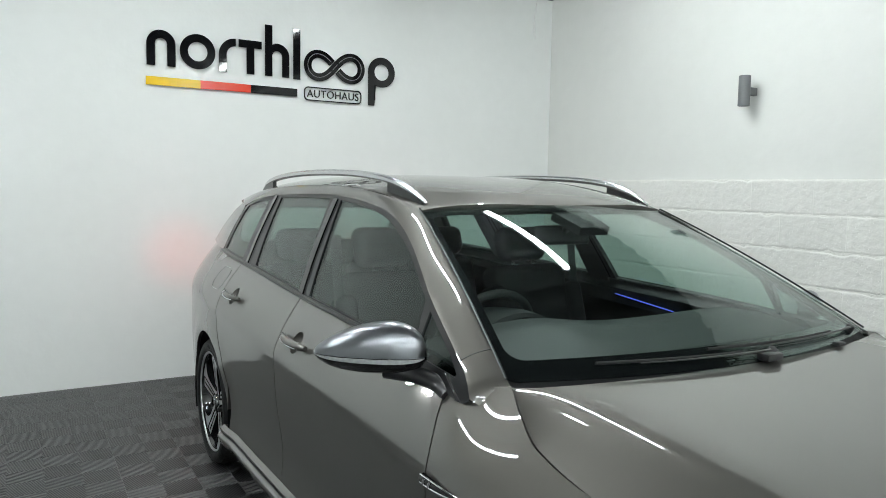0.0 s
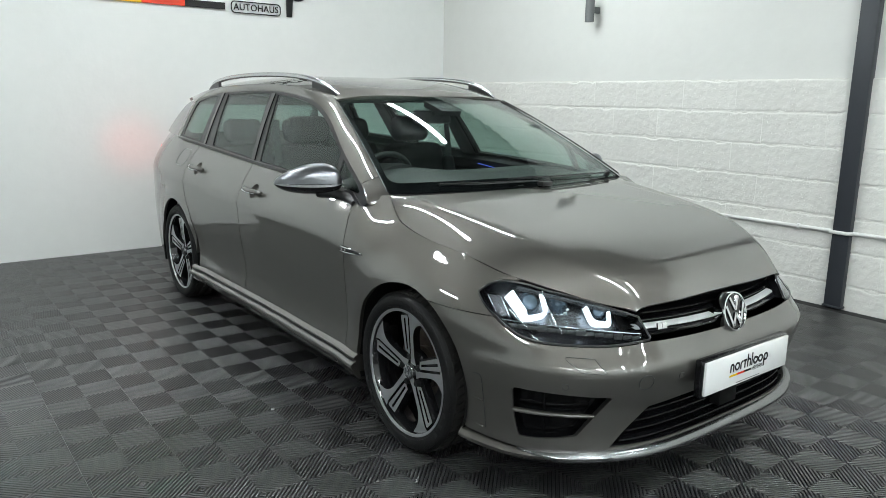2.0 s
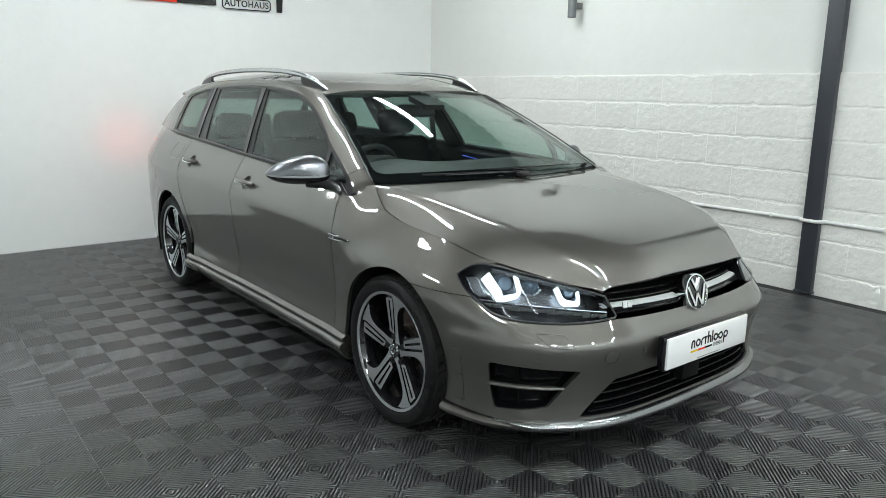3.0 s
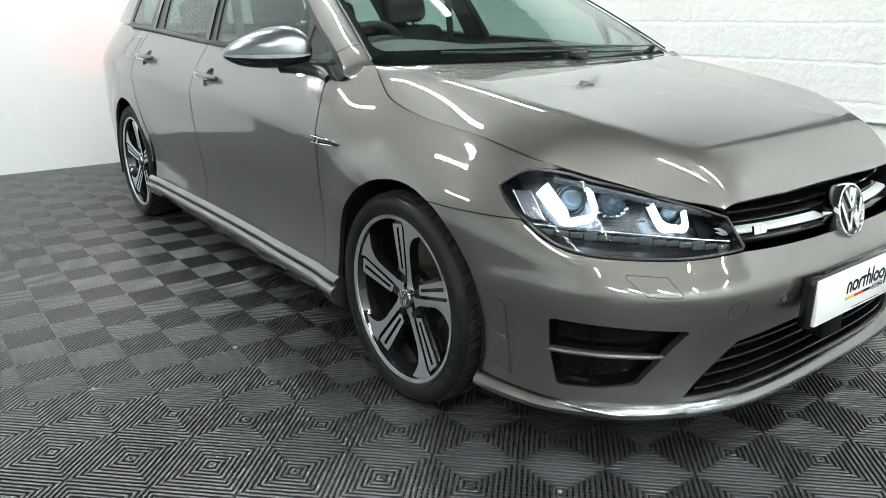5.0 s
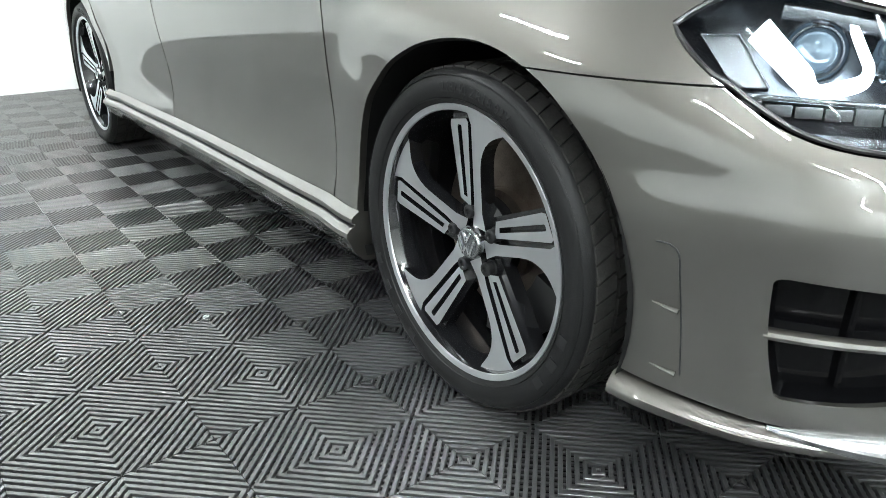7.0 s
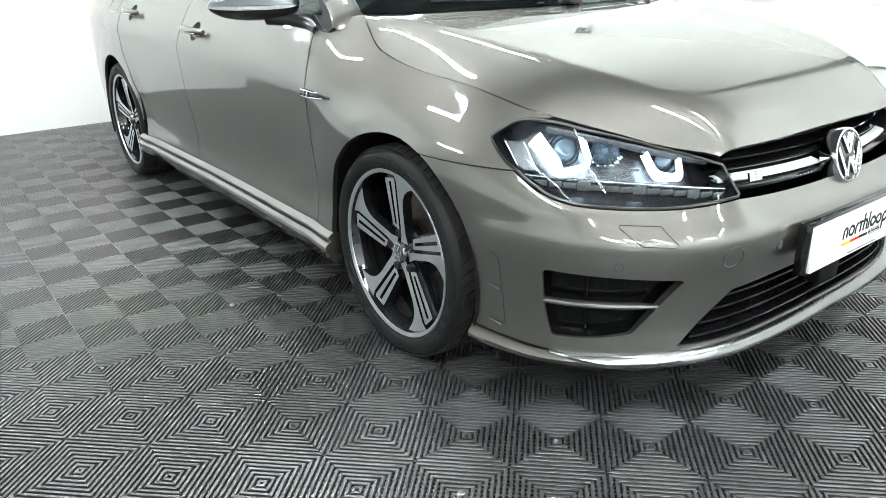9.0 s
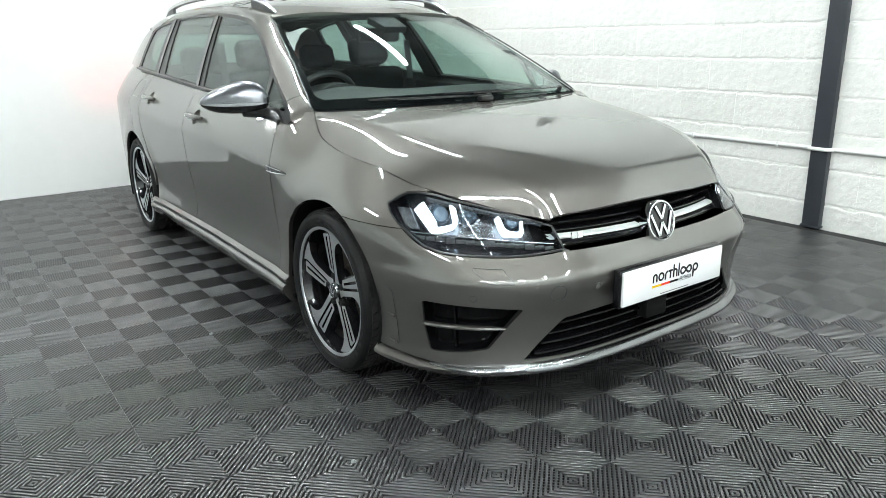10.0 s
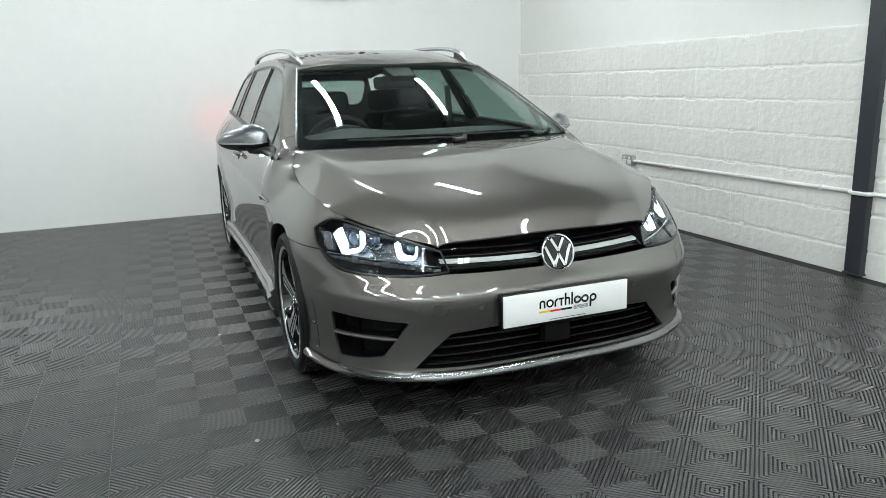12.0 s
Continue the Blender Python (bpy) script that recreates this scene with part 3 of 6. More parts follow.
for wy, wz, band in ((-0.040, 0.312, 0.394), (2.63, 0.312, 0.394)):
    _r = np.hypot(_ys[:, None] - wy, GZ[None] - wz)
    _lift = np.clip(1 - (_r - band) / 0.10, 0, 1)
    INSET -= np.clip(INSET, 0.007, 0.013) * _lift * np.clip((_ys[:, None] + 0.52) / 0.12, 0, 1)

# the front bumper's fold: a crisp ridge from the wheel arch towards the plate, with a hollow above it
_fold = gentle([0.0, 0.30, 0.475, 0.63, 0.757, 0.883, 0.966, 1.058, 1.2], [0.490, 0.488, 0.483, 0.476, 0.474, 0.475, 0.478, 0.480, 0.482])(GS)
_some = (0.55 + 0.45 * ease((GS - 0.40) / 0.25)) * ease((1.19 - GS) / 0.16)
_over = GZ[None] - _fold[:, None]
INSET -= (0.007 * _some)[:, None] * np.where(_over > 0, ease(1 - _over / 0.055), np.exp(-((_over / 0.085) ** 2)))
INSET += (0.003 * _some * ease((1.02 - GS) / 0.15))[:, None] * np.exp(-(((_over - 0.052) / 0.020) ** 2))
INSET = softened(INSET, 2)


INSET_L, OUT_L, NORM_L, LENGTH_ROUND = INSET.tolist(), OUT.tolist(), NORM.tolist(), float(ARC[-1])


def body(s, z, off=0.0):
    """The car's painted skin at s along the outline (negative: the car's right) and height z; off: further out."""
    a, m = abs(s), (1 if s >= 0 else -1)
    i, j = a / LENGTH_ROUND * 899, (z - 0.15) / 0.95 * 239
    i0, j0 = min(max(int(i), 0), 898), min(max(int(j), 0), 238)
    u, v = i - i0, min(max(j - j0, 0), 1)
    r0, r1 = INSET_L[i0], INSET_L[i0 + 1]
    ins = (r0[j0] * (1 - u) + r1[j0] * u) * (1 - v) + (r0[j0 + 1] * (1 - u) + r1[j0 + 1] * u) * v - off
    k = min(a / LENGTH_ROUND * 2399, 2399)
    k0 = min(int(k), 2398)
    f = k - k0
    g = 1 - f
    (px, py), (qx, qy), (nx, ny), (ox, oy) = OUT_L[k0], OUT_L[k0 + 1], NORM_L[k0], NORM_L[k0 + 1]
    return Vector((m * (px * g + qx * f - (nx * g + ox * f) * ins), py * g + qy * f - (ny * g + oy * f) * ins, z))


# bonnet
HY = [-0.80, -0.748, -0.62, -0.478, -0.40, -0.26, -0.05, 0.13, 0.217, 0.285, 0.33]
edge_x = quick(gentle(HY, [0.43, 0.455, 0.58, 0.693, 0.745, 0.772, 0.785, 0.777, 0.757, 0.733, 0.72]), -0.8, 0.33)
edge_z = quick(gentle(HY, [0.635, 0.652, 0.70, 0.743, 0.770, 0.800, 0.822, 0.857, 0.905, 0.946, 0.955]), -0.8, 0.33)
crest = quick(spline([-0.765, -0.75, -0.72, -0.66, -0.56, -0.42, -0.25, 0.0, 0.15, 0.33], [0.655, 0.682, 0.722, 0.768, 0.812, 0.850, 0.882, 0.918, 0.936, 0.955]), -0.765, 0.33)
crease_x = quick(gentle([-0.78, -0.6, -0.42, 0.0, 0.25], [0.43, 0.49, 0.565, 0.63, 0.66]), -0.78, 0.25)


def bonnet_z(x, y):
    x = abs(x)
    fade = min(max((0.1 - y) / 0.85, 0), 1)
    ye = y + 0.036 * (1 - (x / 0.46) ** 2) * fade if x < 0.46 else y
    c = float(crest(ye))
    xc, xe, ze = float(crease_x(y)), float(edge_x(y)), float(edge_z(y))
    drop = 0.010
    if x < xc:
        return c - drop * (x / xc) ** 2
    w = min((x - xc) / max(xe - xc, 0.01), 1.6)
    z1 = c - drop
    return z1 + (ze - z1) * w ** 1.35


BX, BY = np.linspace(-0.86, 0.86, 173), np.linspace(-0.84, 0.36, 121)
BON = softened(np.array([[bonnet_z(x, y) for y in BY] for x in BX]), 2).tolist()


def cubic(a, b, c, d, t):
    return b + 0.5 * t * (c - a + t * (2 * a - 5 * b + 4 * c - d + t * (3 * (b - c) + d - a)))


def bonnet(x, y):
    i, j = min(max((x + 0.86) * 100, 1.0), 170.999), min(max((y + 0.84) * 100, 1.0), 118.999)
    i0, j0 = int(i), int(j)
    z = cubic(*(cubic(*BON[k][j0 - 1:j0 + 3], j - j0) for k in range(i0 - 1, i0 + 3)), i - i0)
    return Vector((x, y, z))


# windscreen, roof and side glass
def windscreen(u, v, off=0.0):
    c = 1 - u * u
    base = Vector((0.722 * u, 0.315 - 0.125 * c, 0.950 - 0.004 * c))
    top = Vector((0.548 * u, 1.06 - 0.07 * c, 1.318 + 0.020 * c))
    p = base.lerp(top, v)
    n = Vector((0, -0.44, 0.90))
    return p + n * (0.035 * 4 * v * (1 - v) * (0.4 + 0.6 * c) + off)


ROOF_Y = [1.06, 1.25, 1.5, 1.8, 2.3, 2.7, 3.0, 3.30]
roof_ex = quick(spline(ROOF_Y, [0.548, 0.556, 0.563, 0.567, 0.567, 0.560, 0.550, 0.535]), 1.06, 3.3)
roof_ez = quick(spline(ROOF_Y, [1.318, 1.357, 1.384, 1.395, 1.391, 1.371, 1.340, 1.297]), 1.06, 3.3)
roof_c = quick(spline([0.94, 0.99, 1.1, 1.3, 1.6, 2.0, 2.5, 2.9, 3.2, 3.4], [1.318, 1.338, 1.373, 1.413, 1.442, 1.450, 1.438, 1.412, 1.375, 1.34]), 0.94, 3.4)


def roof(x, y):
    xe, ze, zc = float(roof_ex(max(y, 1.06))), float(roof_ez(max(y, 1.06))), float(roof_c(y))
    if y < 1.06:
        ze = 1.318 - 0.5 * (1.06 - y)
    return Vector((x, y, ze + (zc - ze) * (1 - min(abs(x) / xe, 1.1) ** 4.2)))


def side_glass(m, off=0.0):
    return lambda y, z: Vector((m * (float(glass_x(y, z)) + off), y, z))


MIDDLE = Vector((0, 1.4, 0.55))


def panel(name, fn, outer, holes, mat, parent, label="", step=0.03, flange=0.014, sheet=0.0, centre=None):
    """A sheet on the surface fn(u, v), cut to an outline with holes, its edges turned inwards by flange; sheet: a pane of that thickness instead."""
    bm = bmesh.new()
    edges = []
    for run in [outer, *holes]:
        vs = [bm.verts.new((u, v, 0)) for u, v in run]
        edges += [bm.edges.new((vs[i], vs[(i + 1) % len(vs)])) for i in range(len(vs))]
    bmesh.ops.triangle_fill(bm, use_beauty=True, edges=edges, normal=(0, 0, 1))
    us, vs = [p[0] for p in outer], [p[1] for p in outer]
    for lo, hi, axis in ((min(us), max(us), 0), (min(vs), max(vs), 1)):
        k = max(1, int((hi - lo) / step))
        for i in range(1, k):
            co, no = [0, 0, 0], [0, 0, 0]
            co[axis], no[axis] = lo + (hi - lo) * i / k, 1
            bmesh.ops.bisect_plane(bm, geom=bm.verts[:] + bm.edges[:] + bm.faces[:], dist=1e-6, plane_co=co, plane_no=no)
    bmesh.ops.dissolve_degenerate(bm, dist=1e-5, edges=bm.edges[:])
    bm.normal_update()
    verts, normals = [], []
    e = 0.010
    c0 = centre or MIDDLE
    for v in bm.verts:
        u, w = v.co.x, v.co.y
        p = fn(u, w)
        n = (fn(u + e, w) - fn(u - e, w)).cross(fn(u, w + e) - fn(u, w - e))
        n = n.normalized() if n.length > 1e-12 else Vector((0, 0, 1))
        if n.dot(p - c0) < 0:
            n = -n
        verts.append(p)
        normals.append(n)
    bm.verts.index_update()
    faces = [[v.index for v in f.verts] for f in bm.faces]
    rim = [(ed.verts[0].index, ed.verts[1].index) for ed in bm.edges if len(ed.link_faces) == 1]
    bm.free()
    out_v, out_f, out_n = [tuple(p) for p in verts], [], []
    for f in faces:
        p = [verts[i] for i in f]
        fn_ = Vector((0, 0, 0))
        for i in range(len(p)):
            fn_ += p[i].cross(p[(i + 1) % len(p)])
        if fn_.dot(normals[f[0]]) < 0:
            f = f[::-1]
        out_f.append(f)
        out_n += [tuple(normals[i]) for i in f]
    low, depth = {}, sheet or flange

    def sunk(i):
        if i not in low:
            low[i] = len(out_v)
            out_v.append(tuple(verts[i] - normals[i] * depth))
        return low[i]

    if sheet:
        for f in list(out_f):
            g = [sunk(i) for i in reversed(f)]
            out_f.append(g)
            out_n += [tuple(-normals[i]) for i in reversed(f)]
    for a, b in rim:
        k = len(out_v)
        out_v += [tuple(verts[a]), tuple(verts[b]), tuple(verts[b] - normals[b] * depth), tuple(verts[a] - normals[a] * depth)]
        f = [k, k + 1, k + 2, k + 3]
        q = [Vector(out_v[i]) for i in f]
        nn = (q[1] - q[0]).cross(q[3] - q[0])
        nn = nn.normalized() if nn.length > 1e-12 else Vector((0, 0, 1))
        out_f.append(f)
        out_n += [tuple(nn)] * 4
    me = bpy.data.meshes.new(name)
    me.from_pydata(out_v, [], out_f)
    me.materials.append(mat)
    for p in me.polygons:
        p.use_smooth = True
    if len(out_n) == len(me.loops):
        me.normals_split_custom_set(out_n)
    ob = new(name, me)
    ob.parent = parent
    ob.matrix_parent_inverse = parent.matrix_basis.inverted()
    if label:
        tagged(ob, label)
    return ob


def loft(name, a, b, mat, parent, bulge, out, label="", rows=8):
    """A skin between two 3D curves, bowed towards out by bulge."""
    n = len(a)
    bm = bmesh.new()
    grid = []
    for p, q in zip(a, b):
        p, q = Vector(p), Vector(q)
        line = []
        for r in range(rows + 1):
            t = r / rows
            line.append(bm.verts.new(p.lerp(q, t) + Vector(out) * bulge * math.sin(math.pi * t) ** 0.8))
        grid.append(line)
    for i in range(n - 1):
        for r in range(rows):
            bm.faces.new((grid[i][r], grid[i + 1][r], grid[i + 1][r + 1], grid[i][r + 1]))
    return link_mesh(name, bm, mat, parent, label, smooth=60)


# ---- the car: panels ----
car = thing("estate_car", (0, 1.3, 0), "metallic grey-brown estate car, lights on, parked on ribbed tiles", "car")
HUB_Z, ARCH, ARCH_Y, HUB_Y = 0.312, 0.352, -0.040, -0.020
WHEEL_Z = 0.309


# bumper
SEAM_Y = ARCH_Y - math.sqrt(ARCH**2 - (0.633 - HUB_Z) ** 2)
FOOT_Y = ARCH_Y - math.sqrt(ARCH**2 - (0.235 - HUB_Z) ** 2)
lip = along(0.797, -0.450)
half_top = smooth([(0, 0.562), (along(0.25, -0.86), 0.563), (along(0.425, -0.80), 0.567)], 12) + smooth([(along(0.425, -0.80), 0.567), (along(0.575, -0.77), 0.559), (along(0.70, -0.67), 0.562), (along(0.80, -0.535), 0.588), (lip, 0.632)], 24)[1:]
half_arch = [(side(y), z) for y, z in [(ARCH_Y - ARCH * math.cos(a), HUB_Z + ARCH * math.sin(a)) for a in np.linspace(math.asin((0.633 - HUB_Z) / ARCH), math.asin((0.235 - HUB_Z) / ARCH), 16)]]
half_low = smooth([(side(FOOT_Y), 0.235), (along(0.80, -0.53), 0.212), (along(0.6, -0.76), 0.203), (0, 0.203)], 24)
half = half_top + [(side(SEAM_Y), 0.633)] + half_arch[1:] + half_low[1:-1]
bumper_loop = [(0, 0.562)] + half[1:] + [(0, 0.203)] + [(-s, z) for s, z in half[:0:-1]]


def vent_loop(m, grow=0.0):
    p = loop([(along(0.803, -0.553) + grow, 0.418 + grow), (along(0.70, -0.69), 0.411 + grow), (along(0.574, -0.785) - grow, 0.399 + grow)],
             [(along(0.574, -0.785) - grow, 0.399 + grow), (along(0.62, -0.75) - grow, 0.33), (along(0.664, -0.716) - grow, 0.261 - grow)],
             [(along(0.664, -0.716) - grow, 0.261 - grow), (along(0.72, -0.655), 0.250 - grow), (along(0.785, -0.57) + grow, 0.247 - grow)],
             [(along(0.785, -0.57) + grow, 0.247 - grow), (along(0.80, -0.555) + grow, 0.33), (along(0.803, -0.553) + grow, 0.418 + grow)], n=8)
    for _ in range(2):
        p = [q for a, b in zip(p, p[1:] + p[:1]) for q in ((a[0] * 0.75 + b[0] * 0.25, a[1] * 0.75 + b[1] * 0.25), (a[0] * 0.25 + b[0] * 0.75, a[1] * 0.25 + b[1] * 0.75))]
    return [(m * s, z) for s, z in p]


def lower_grille_loop(grow=0.0):
    h = smooth([(0, 0.357 + grow), (along(0.3, -0.85), 0.356 + grow), (along(0.43, -0.83), 0.347 + grow)], 10) + \
        smooth([(along(0.43, -0.83) + grow, 0.347 + grow), (along(0.50, -0.80) + grow, 0.28), (along(0.565, -0.785) + grow, 0.217 - grow)], 8)[1:] + \
        smooth([(along(0.565, -0.785), 0.216 - grow), (along(0.3, -0.86), 0.214 - grow), (0, 0.214 - grow)], 10)[1:-1]
    return h + [(0, 0.214 - grow)] + [(-s, z) for s, z in h[:0:-1]]


bumper = panel("front_bumper", body, bumper_loop, [vent_loop(1), vent_loop(-1), lower_grille_loop()], PAINT, car, step=0.013, flange=0.02)

# recessed vents, with a painted blade across
for m in (1, -1):
    panel("side_vent", lambda u, v: body(u, v, -0.040), vent_loop(m, 0.008), [], VENT_BLACK, bumper, "gloss black bumper vent", step=0.04)
    rim_out = vent_loop(m, 0.001)
    bm = bmesh.new()
    ra, rb = [bm.verts.new(body(s, z, -0.004)) for s, z in rim_out], [bm.verts.new(body(s, z, -0.044)) for s, z in vent_loop(m, -0.006)]
    for i in range(len(ra)):
        j = (i + 1) % len(ra)
        bm.faces.new((ra[i], ra[j], rb[j], rb[i]))
    part("vent_surround", bm, VENT_BLACK, bumper, smooth=50)
    s0, s1 = along(0.803, -0.553) + 0.002, along(0.590, -0.772)
    blade = [body(m * (s0 + (s1 - s0) * k / 20), 0.335 - 0.006 * k / 20, -0.009 - 0.004 * math.sin(math.pi * k / 20) + 0.006 * max(0, (k - 15) / 5)) for k in range(21)]
    part("vent_blade", add_tube(bmesh.new(), blade, lambda t: 0.0100 * (1 - 0.75 * max(0.0, (t - 0.75) / 0.25)), 10, 0.85), PAINT, bumper)
    div = [body(m * along(0.745, -0.635), z, -0.03) for z in (0.255, 0.30, 0.36, 0.412)]
    part("vent_divider", add_tube(bmesh.new(), div, 0.005, 8), VENT_BLACK, bumper)

# lower grille
lower_grille = panel("lower_grille", lambda u, v: body(u, v, -0.075), lower_grille_loop(0.01), [], DARK_VOID, car, "gloss black slatted lower grille", step=0.06)
bm = bmesh.new()
outer_l, inner_l = lower_grille_loop(0.001), lower_grille_loop(-0.004)
ra, rb = [bm.verts.new(body(s, z, -0.005)) for s, z in outer_l], [bm.verts.new(body(s, z, -0.06)) for s, z in inner_l]
for i in range(len(ra)):
    bm.faces.new((ra[i], ra[(i + 1) % len(ra)], rb[(i + 1) % len(ra)], rb[i]))
part("grille_surround", bm, BLACK_GLOSS, lower_grille, smooth=50)
for z, reach in ((0.325, 0.445), (0.292, 0.475), (0.259, 0.505), (0.228, 0.535)):
    se = along(reach, -0.82)
    bm = bmesh.new()
    rows = []
    for k in range(41):
        s = -se + 2 * se * k / 40
        p, q = body(s, z, -0.012), body(s, z + 0.010, -0.05)
        rows.append([bm.verts.new(p + Vector((0, 0, 0.003))), bm.verts.new(q), bm.verts.new(q - Vector((0, 0, 0.005))), bm.verts.new(p - Vector((0, 0, 0.003)))])
    for a, b in zip(rows, rows[1:]):
        for i in range(4):
            bm.faces.new((a[i], a[(i + 1) % 4], b[(i + 1) % 4], b[i]))
    part("grille_slat", bm, BLACK_GLOSS, lower_grille, smooth=60)
part("radar_cover", box_mesh((-0.055, -0.842, 0.26), (0.055, -0.80, 0.34), 0.006), DARK_VOID, lower_grille)


# front lip: painted ends, bright middle
def lip_section(s, off):
    """Section of the lip at s: (outward offset, height) pairs made into points."""
    a = abs(s)
    rise = 0.030 * max(0.0, (a - along(0.80, -0.54)) / 0.2) ** 1.2
    sec = [(-0.020, 0.204), (0.004, 0.203), (0.020, 0.190), (0.022, 0.178), (0.014, 0.168), (-0.03, 0.160)]
    return [body(s, z + rise, o + off) for o, z in sec]


def add_strip(bm, s0, s1, n, sec):
    rows = [[bm.verts.new(p) for p in sec(s0 + (s1 - s0) * k / n)] for k in range(n + 1)]
    for a, b in zip(rows, rows[1:]):
        for i in range(len(a) - 1):
            bm.faces.new((a[i], a[i + 1], b[i + 1], b[i]))
    return bm


S_LIP, S_BRIGHT = side(-0.375), along(0.79, -0.57)
splitter = part("front_splitter", add_strip(bmesh.new(), -S_LIP, S_LIP, 120, lambda s: lip_section(s, 0.0)), PAINT, car, smooth=50)


def bright_section(s):
    f = min(1.0, (S_BRIGHT - abs(s)) / 0.14)
    sec = [(-0.008, 0.2065), (0.006, 0.2058), (0.0215, 0.1925), (0.0245, 0.180)]
    return [body(s, 0.2065 + (z - 0.2065) * (0.15 + 0.85 * f), -0.004 + (o + 0.004) * (0.3 + 0.7 * f) + 0.0025 + 0.004 * f) for o, z in sec]


part("bright_trim", add_strip(bmesh.new(), -S_BRIGHT, S_BRIGHT, 100, bright_section), SATIN, splitter, "satin silver splitter trim", smooth=50)
part("trim_groove", add_strip(bmesh.new(), -S_BRIGHT, S_BRIGHT, 100, lambda s: [body(s, 0.1805, 0.0318), body(s, 0.1775, 0.0318)]), BLACK_TRIM, splitter, smooth=50)
for m in (1, -1):
    under = add_strip(bmesh.new(), m * S_LIP, m * along(0.2, -0.86), 40, lambda s: [body(s, 0.165, 0.0), body(s, 0.155, -0.12)])
    part("under_lip", under, BLACK_PLASTIC, splitter)

# small things on the bumper: tow cover, sensors, washer covers, corner intakes
ring = lambda s0, z0, rs, rz, n=28: [(s0 + rs * math.cos(2 * math.pi * k / n), z0 + rz * math.sin(2 * math.pi * k / n)) for k in range(n)]  # noqa: E731


def seam_line(name, pts, mat, parent, r=0.0014):
    part(name, add_tube(bmesh.new(), pts, r, 6), mat, parent)


def closed_seam(name, pts, mat, parent, r=0.0014):
    pts = pts + pts[:2]
    seam_line(name, pts, mat, parent, r)


s_tow = -along(0.475, -0.84)
closed_seam("tow_cover_seam", [body(s, z, 0.0002) for s, z in ring(s_tow, 0.446, 0.028, 0.026)], BLACK_TRIM, bumper)
for x, y, z in ((-0.70, -0.69, 0.440), (-0.325, -0.86, 0.447), (0.325, -0.86, 0.447), (0.70, -0.69, 0.440)):
    s = math.copysign(along(x, y), x)
    part("parking_sensor", add_tube(bmesh.new(), [body(s, z, -0.004), body(s, z, 0.0012)], 0.0095, 18), PAINT, bumper)
    closed_seam("sensor_seam", [body(a, b, 0.0006) for a, b in ring(s, z, 0.0105, 0.0105, 20)], BLACK_TRIM, bumper, 0.0011)
for m in (1, -1):
    a, b = along(0.70, -0.68), along(0.598, -0.765)
    wash = [(a - 0.004 - (a - b - 0.040) * k / 8, 0.5335 - 0.0045 * k / 8) for k in range(9)] + [(b + 0.032, 0.525)] + [(b + 0.028 - 0.026 * k / 5, 0.519 - 0.026 * k / 5) for k in range(6)] + [(b + 0.003, 0.488)] + [(b + 0.010 + (a - b - 0.066) * k / 8, 0.486 + 0.004 * k / 8) for k in range(9)] + [(a - 0.050, 0.493)] + [(a - 0.046 + 0.040 * k / 5, 0.497 + 0.028 * k / 5) for k in range(6)] + [(a - 0.003, 0.530)]
    closed_seam("washer_cover_seam", [body(m * s, z, 0.0003) for s, z in wash], BLACK_TRIM, bumper, 0.0012)
    # upright corner recess: a dark line for the step's shade, and two little fins
    cs = [(1.062, 0.437), (1.045, 0.437), (1.034, 0.430), (1.0295, 0.412), (1.022, 0.349), (1.013, 0.250)]
    seam_line("recess_shade_line", [body(m * s, z, 0.0006) for s, z in smooth(cs, 24)], BLACK_TRIM, bumper, 0.0013)
    for z in (0.345, 0.252):
        fin = [body(m * (1.018 + 0.06 * (z - 0.252) + d * 0.8), z + 0.006 * d / 0.05, 0.001 + 0.004 * (1 - d / 0.05)) for d in (0, 0.015, 0.03, 0.045)]
        part("recess_fin", add_tube(bmesh.new(), fin, lambda t: 0.004 * (1 - 0.8 * t) + 0.0005, 8), PAINT, bumper)

# bonnet
bon_half = smooth([(0, -0.786), (0.25, -0.777), (0.448, -0.752)], 14) + [(float(edge_x(y)) - 0.002, y) for y in np.linspace(-0.745, 0.283, 48)] + smooth([(0.731, 0.285), (0.6, 0.252), (0.3, 0.205), (0, 0.192)], 14)[1:]
bon_loop = bon_half + [(-x, y) for x, y in bon_half[-2:0:-1]]
panel("bonnet", bonnet, bon_loop, [], PAINT, car, step=0.015, flange=0.012)
# small black blocks added on the bonnet's rear edge, where no washer jets stand
for x in (-0.075, 0.43):
    part("added_bonnet_block", box_mesh((x - 0.018, 0.208, 0.944), (x + 0.018, 0.232, 0.953), 0.003), BLACK_TRIM, car)

# upper grille between the headlights
def grille_row(z, off, reach=0.445):
    return lambda t: Vector((t * reach, -0.797 + 0.052 * abs(t) ** 2.2 + 0.62 * (z - 0.575) - off, z + 0.006 * abs(t) ** 2))


grille = part("upper_grille", add_strip(bmesh.new(), -1, 1, 40, lambda t: [grille_row(0.555, -0.035, 0.47)(t), grille_row(0.66, -0.035, 0.47)(t)]), DARK_VOID, car, "gloss black two-slat grille with chrome line")


def grille_bar(name, z, h, depth, off, mat, reach=0.445, label="", t0=-1.0, t1=1.0):
    def sec(t):
        a, b = grille_row(z, off, reach)(t), grille_row(z + h, off, reach)(t)
        back = Vector((0, depth, 0.004))
        mid = (a + b) / 2 + Vector((0, -0.003, 0))
        return [a + back, a, mid, b, b + back]
    part(name, add_strip(bmesh.new(), t0, t1, 44, sec), mat, grille, label, smooth=40)


grille_bar("grille_slat", 0.632, 0.009, 0.03, 0.000, BLACK_GLOSS)
